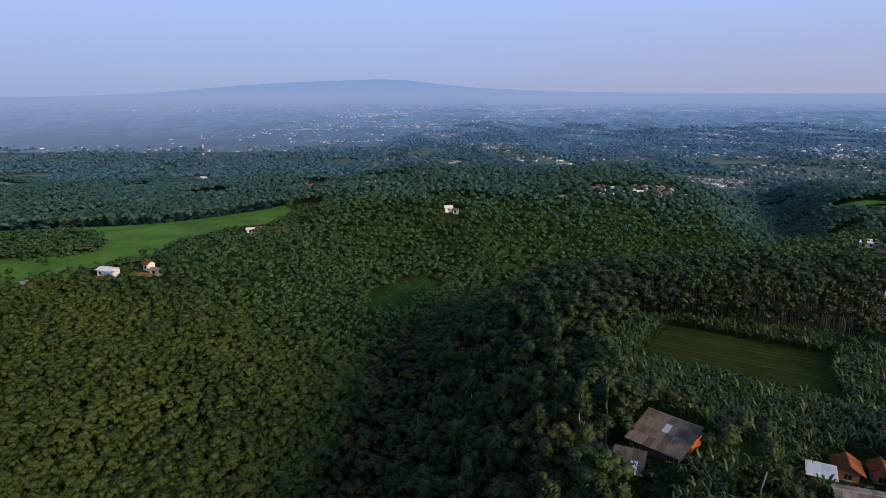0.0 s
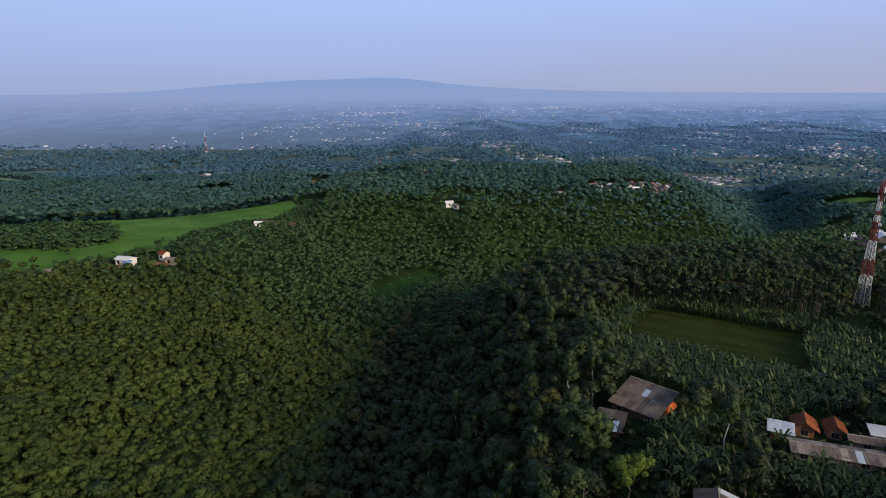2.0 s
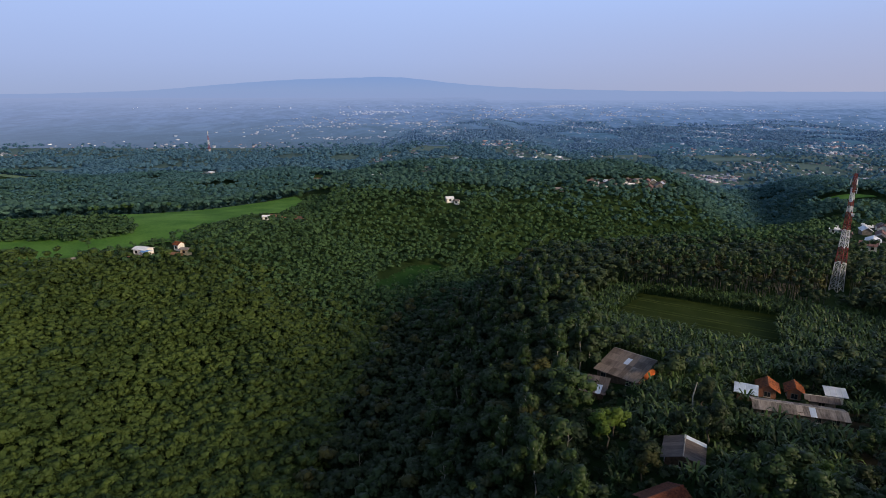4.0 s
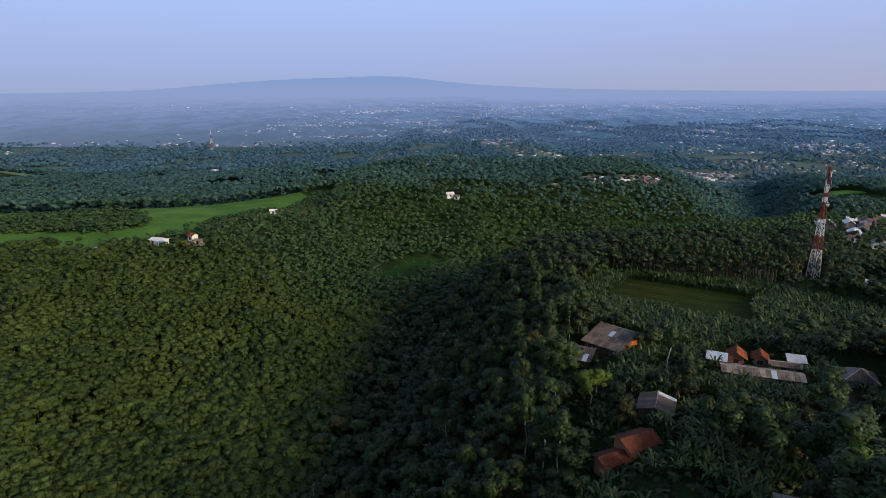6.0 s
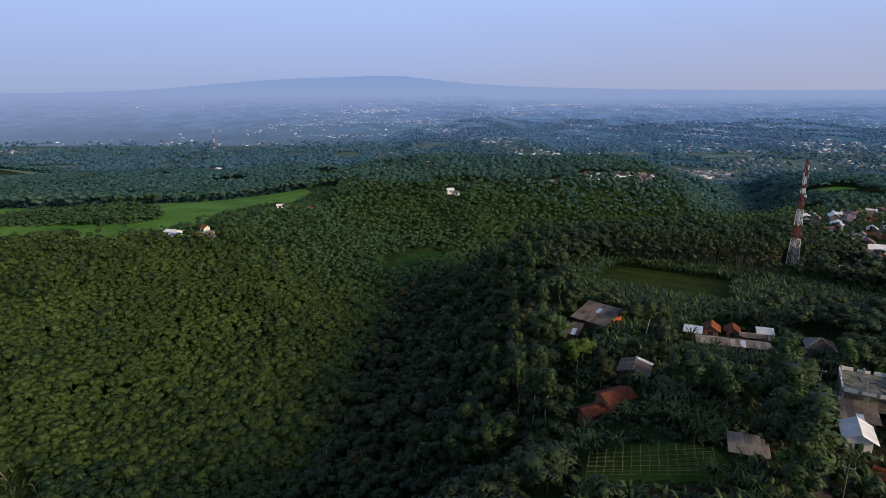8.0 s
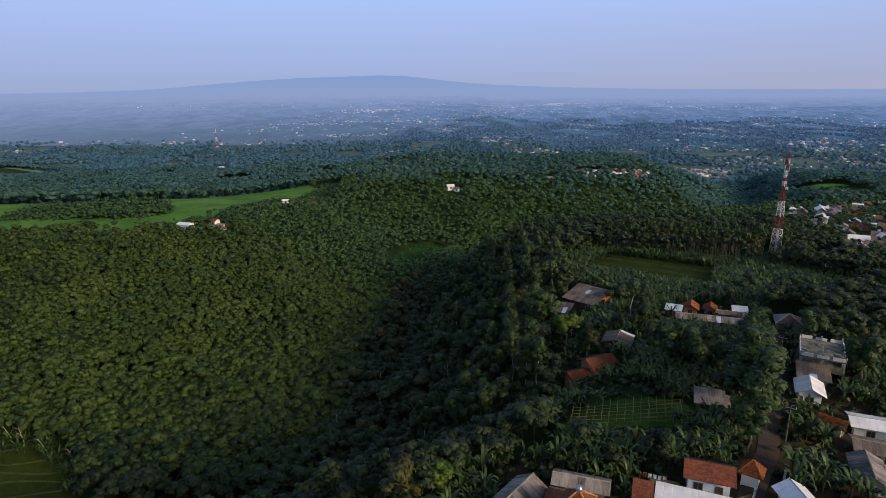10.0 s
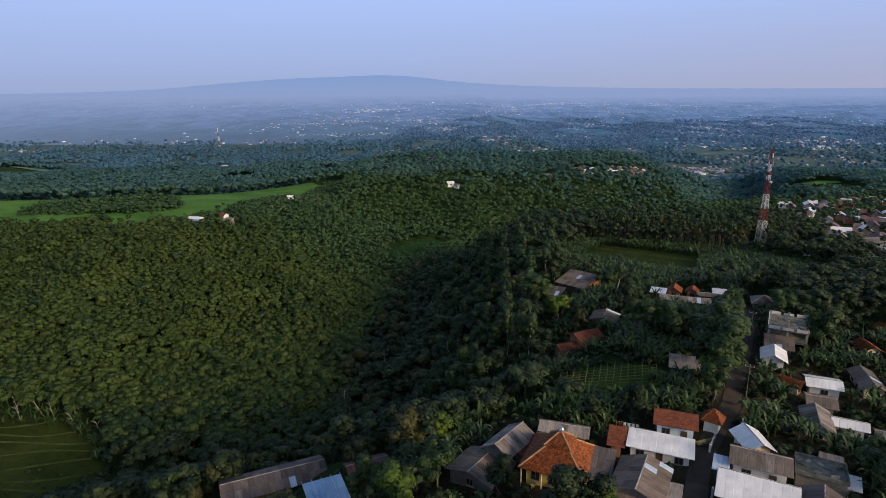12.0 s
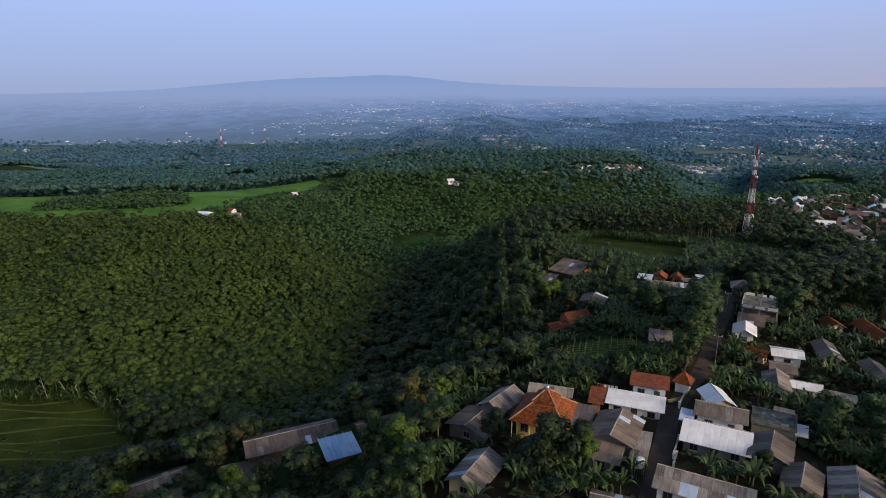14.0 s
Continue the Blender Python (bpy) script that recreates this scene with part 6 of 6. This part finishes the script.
# ---- small things ----
def trellis(x, y, rot, l, w):
    """Bean trellis: rows of bamboo stakes joined by poles."""
    t = thing("bamboo_trellis", "yellow bamboo trellis with stakes and rails in a garden", "trellis", "", pose(x, y, 0, 0, 0, rot))
    c, s = math.cos(radians(rot)), math.sin(radians(rot))

    def z(u, v):
        return ground_at(x + u * c - v * s, y + u * s + v * c)

    r = random.Random(3)
    rows, cols = 5, 15
    for j in range(rows):
        v = -w / 2 + w * j / (rows - 1)
        for k in range(cols):
            u = -l / 2 + l * k / (cols - 1)
            part("stake", rod(bmesh.new(), (u, v, z(u, v) - 0.3), (u + r.uniform(-0.15, 0.15), v + r.uniform(-0.1, 0.1), z(u, v) + r.uniform(1.6, 2.1)), 0.026, 5), M["bamboo"], t)
        for h in (0.9, 1.55):
            part("rail", rod(bmesh.new(), (-l / 2, v, z(-l / 2, v) + h), (l / 2, v, z(l / 2, v) + h), 0.026, 5), M["bamboo"], t)
    for k in range(0, cols, 2):
        u = -l / 2 + l * k / (cols - 1)
        part("cross_pole", rod(bmesh.new(), (u, -w / 2, z(u, -w / 2) + 1.65), (u, w / 2, z(u, w / 2) + 1.65), 0.026, 5), M["bamboo"], t)
    return t


trellis(31.6, 28.0, -17, 18.6, 6.4)
tagged(sheet("garden_plot", steps([(18, 72, 1)]), steps([(20, 66, 1)]), M["garden"], 0.12, lambda x, y: inside([(20.5, 25.5), (22.5, 37), (43.5, 31), (41.5, 20.5)], x, y)),
       "green garden plot under the trellis", "garden", kind="structure")


def bare_tree(x, y, tall, lean, turn):
    t = thing("bare_tree", "pale dead tree with bare branches", "tree", "dead trees", pose(x, y, ground_at(x, y), 0, lean, turn))
    part("trunk", rod(bmesh.new(), (0, 0, -0.8), (0, 0, tall), 0.13, 7, 0.04), M["pale_bark"], t)
    for k in range(5):
        a, h = k * 1.9, tall * (0.55 + 0.09 * k)
        part("branch", rod(bmesh.new(), (0, 0, h), (math.cos(a) * 1.1, math.sin(a) * 1.1, h + 1.3), 0.05, 5, 0.015), M["pale_bark"], t)


for x, y, h, a, r in ((-124.9, 79.9, 6.5, 21, 190), (-114.7, 82.1, 6.8, 12, 200), (-103.4, 77.6, 7.5, 24, 185), (-132, 80, 5.5, 10, 170), (-108.6, 80.5, 5.0, 20, 210), (-118.5, 76.5, 6.0, 14, 160), (-111.0, 74.5, 5.4, 18, 205), (-128.0, 75.5, 5.8, 9, 230), (-101.0, 70.5, 5.2, 16, 180)):
    bare_tree(x, y, h, a, r)


for x, y in scatter(-26, 34, 78, 190, 22.0, 88, lambda x, y: plain_wood(x, y) & ravine_side(x, y), 0.5)[:14]:
    bare_tree(x, y, gr.uniform(9.5, 12.5), gr.uniform(0, 6), gr.uniform(0, 360))


edge = scatter(-160, -94, 58, 84, 2.6, 61, lambda x, y: inside(PADDY, x, y) & ~inside(PADDY, x + 2.5, y + 5.0))
banana_grove("paddy_bananas", edge, 62, "banana plants along the upper edge of the paddy")


def bank(name, pts_, wide, high):
    """A low grassy bank that follows a curve."""
    v, f = [], []
    for k, (x, y) in enumerate(pts_):
        a, b = pts_[max(k - 1, 0)], pts_[min(k + 1, len(pts_) - 1)]
        d = Vector((b[0] - a[0], b[1] - a[1])).normalized()
        for s, h in ((-1, 0.0), (-0.4, high), (0.4, high), (1, 0.0)):
            px, py = x - d.y * s * wide, y + d.x * s * wide
            v.append((px, py, ground_at(px, py) + 0.2 + h * (0.8 + 0.4 * math.sin(k * 1.7))))
    for k in range(len(pts_) - 1):
        f += [(4 * k + j + 1, 4 * k + j, 4 * k + 4 + j, 4 * k + 5 + j) for j in range(3)]
    return new(name, mesh_from(name, v, f, M["bund"], True))


for j in range(9):
    line = [(-174 + 4 * k, 40 + 5.2 * j + 0.020 * (k - 9) ** 2 * (1 + 0.3 * j) + 1.6 * math.sin(k * 0.55 + j * 1.9) + 0.25 * k) for k in range(22)]
    line = [p for p in line if inside(PADDY, np.array([p[0]]), np.array([p[1]]))[0]]
    if len(line) > 2:
        tagged(bank("paddy_bank", line, 0.45, 0.35), "low yellow-green grassy paddy bank", "bank", kind="structure")
for q in (0.17, 0.36, 0.44, 0.71, 0.78):
    a, b = Vector((51.4, 150.3)).lerp(Vector((68, 173.8)), q), Vector((87.3, 122.2)).lerp(Vector((101.9, 149.6)), q)
    line = [tuple(a.lerp(b, k / 14)) for k in range(15)]
    tagged(bank("furrow", line, 0.3, 0.2), "low ridge between beds of the bare field", "furrow", kind="structure")
tagged(strip("field_margin", [(66.0, 173.0), (84.0, 161.0), (101.0, 148.6)], 4.0, M["paddy"], 0.32, 4), "lighter grass strip along the field", "grass", kind="structure")
line = [(-174, 214), (-166, 207), (-158, 209), (-150, 221), (-143, 228), (-132, 234), (-122, 237)]
tagged(strip("bare_earth", line, 5.0, M["dirt"], 0.35, 4), "bare red earth along the pasture edge", "earth", kind="structure")
tagged(strip("bare_earth", [(-121, 348), (-107, 356), (-95, 368)], 9.0, M["dirt"], 0.45, 4), "bare reddish plot beside the pasture", "earth", kind="structure")


def pole(x, y, tall=8.0):
    p = thing("utility_pole", "dark weathered utility pole beside the road", "pole", "roadside poles", pose(x, y, ground_at(x, y), 0, 0, -30))
    part("shaft", rod(bmesh.new(), (0, 0, -0.8), (0, 0, tall), 0.09, 8, 0.06), M["grey_bark"], p)
    part("crossarm", rod(bmesh.new(), (-0.8, 0, tall - 0.5), (0.8, 0, tall - 0.5), 0.05, 5), M["steel"], p)
    for k in (-0.7, 0.0, 0.7):
        part("insulator", rod(bmesh.new(), (k, 0, tall - 0.45), (k, 0, tall - 0.2), 0.05, 6), M["white_paint"], p)


for x, y in ((70.3, 49.0), (52.3, 13.9)):
    pole(x, y)


def tank(x, y, z):
    t = thing("water_tank", "white plastic water tank on a stand", "water tank", "", pose(x, y, z))
    for a, b in ((-0.5, -0.5), (0.5, -0.5), (0.5, 0.5), (-0.5, 0.5)):
        part("leg", rod(bmesh.new(), (a, b, -0.5), (a, b, 2.0), 0.06, 5), M["steel"], t)
    bm = bmesh.new()
    rod(bm, (0, 0, 2.0), (0, 0, 3.1), 0.62, 16)
    rod(bm, (0, 0, 3.1), (0, 0, 3.3), 0.62, 16, 0.3)
    part("barrel", bm, M["white_paint"], t)


tank(28.0, -18.0, ground_at(28.0, -18.0))
mast(-534.0, 1300.0, 50.0, 6.0, "thin red and white mast on the far plain", False)

far_town("far_town", NEAR_TOWNS, 21, "white, grey and red-roofed houses over the plain, greyed for haze", "town_houses")
far_town("far_town", MID_TOWNS, 24, "pale and red-roofed houses among woods on the plain, greyed for haze", "town_houses")
far_town("far_town", FAR_TOWNS, 22, "tiny towns in the distance, coloured pale blue for haze", "hazy_houses")
far_town("far_town", RIM_TOWNS, 23, "faint town specks towards the horizon, paled for haze", "rim_houses")


def yard_wall(x, y, rot, length):
    """Low plastered yard wall with a coping and end piers."""
    w = thing("yard_wall", "low weathered plaster wall beside the village road", "wall", "yard walls", pose(x, y, ground_at(x, y), 0, 0, rot))
    bm = bmesh.new()
    box(bm, 0, 0, 0.2, length, 0.16, 1.6)
    part("panel", bm, M["grey_wall"], w)
    bm = bmesh.new()
    box(bm, 0, 0, 1.05, length + 0.1, 0.26, 0.1)
    part("coping", bm, M["concrete"], w)
    for k in (-1, 1):
        bm = bmesh.new()
        box(bm, k * length / 2, 0, 0.35, 0.3, 0.3, 2.0)
        part("pier", bm, M["white_wall"], w)


for x, y, rot, length in ((35.4, -12.2, 62, 5.0), (34.0, -15.6, 62, 3.0), (41.2, 1.2, 57, 4.0), (47.6, 5.4, 57, 3.4)):
    yard_wall(x, y, rot, length)


def wood_pile(x, y, rot):
    """A stack of split poles on two bearers."""
    w = thing("wood_pile", "stack of pale bamboo poles lying in a yard", "wood pile", "wood piles", pose(x, y, ground_at(x, y) + 0.15, 0, 0, rot))
    r = random.Random(int(x * 10))
    for k in (-0.9, 0.9):
        bm = bmesh.new()
        box(bm, k, 0, 0.06, 0.12, 1.1, 0.12)
        part("bearer", bm, M["wood"], w)
    for row in range(3):
        for k in range(6 - row):
            part("pole", rod(bmesh.new(), (-1.6 + r.uniform(-0.2, 0.2), -0.42 + 0.16 * k + 0.08 * row, 0.2 + 0.14 * row), (1.6 + r.uniform(-0.2, 0.2), -0.42 + 0.16 * k + 0.08 * row, 0.2 + 0.14 * row), 0.07, 6), M["bamboo"], w)


for x, y, rot in ((40.2, 1.8, 20), (31.6, 6.6, -20), (11.6, -5.6, 40), (58.6, -3.4, 60)):
    wood_pile(x, y, rot)


def laundry_line(x, y, rot, seed):
    """Two posts with a cord and hanging clothes."""
    w = thing("laundry_line", "washing line with pale clothes between two posts", "washing line", "washing lines", pose(x, y, ground_at(x, y), 0, 0, rot))
    r = random.Random(seed)
    for k in (-1.8, 1.8):
        part("post", rod(bmesh.new(), (k, 0, -0.3), (k, 0, 1.9), 0.04, 6), M["bamboo"], w)
    part("cord", rod(bmesh.new(), (-1.8, 0, 1.8), (1.8, 0, 1.8), 0.012, 5), M["white_paint"], w)
    for k in range(5):
        q, tall = -1.4 + 0.68 * k, r.uniform(0.5, 0.9)
        v = [(q + 0.5 * a / 4, 0.05 * math.sin(a * 1.7 + k), 1.8 - tall * b / 3 + 0.02 * math.sin(a)) for b in range(4) for a in range(5)]
        f = [(b * 5 + a, b * 5 + a + 1, b * 5 + a + 6, b * 5 + a + 5) for b in range(3) for a in range(4)]
        me = mesh_from("cloth", v, f, M[r.choice(["white_wall", "pale_blue_wall", "red_paint", "cream_wall"])], True)
        share("cloth", me, w)


for x, y, rot, seed in ((66.0, 1.6, -30, 3), (29.6, 6.8, -20, 5), (52.0, -14.6, 60, 7)):
    laundry_line(x, y, rot, seed)
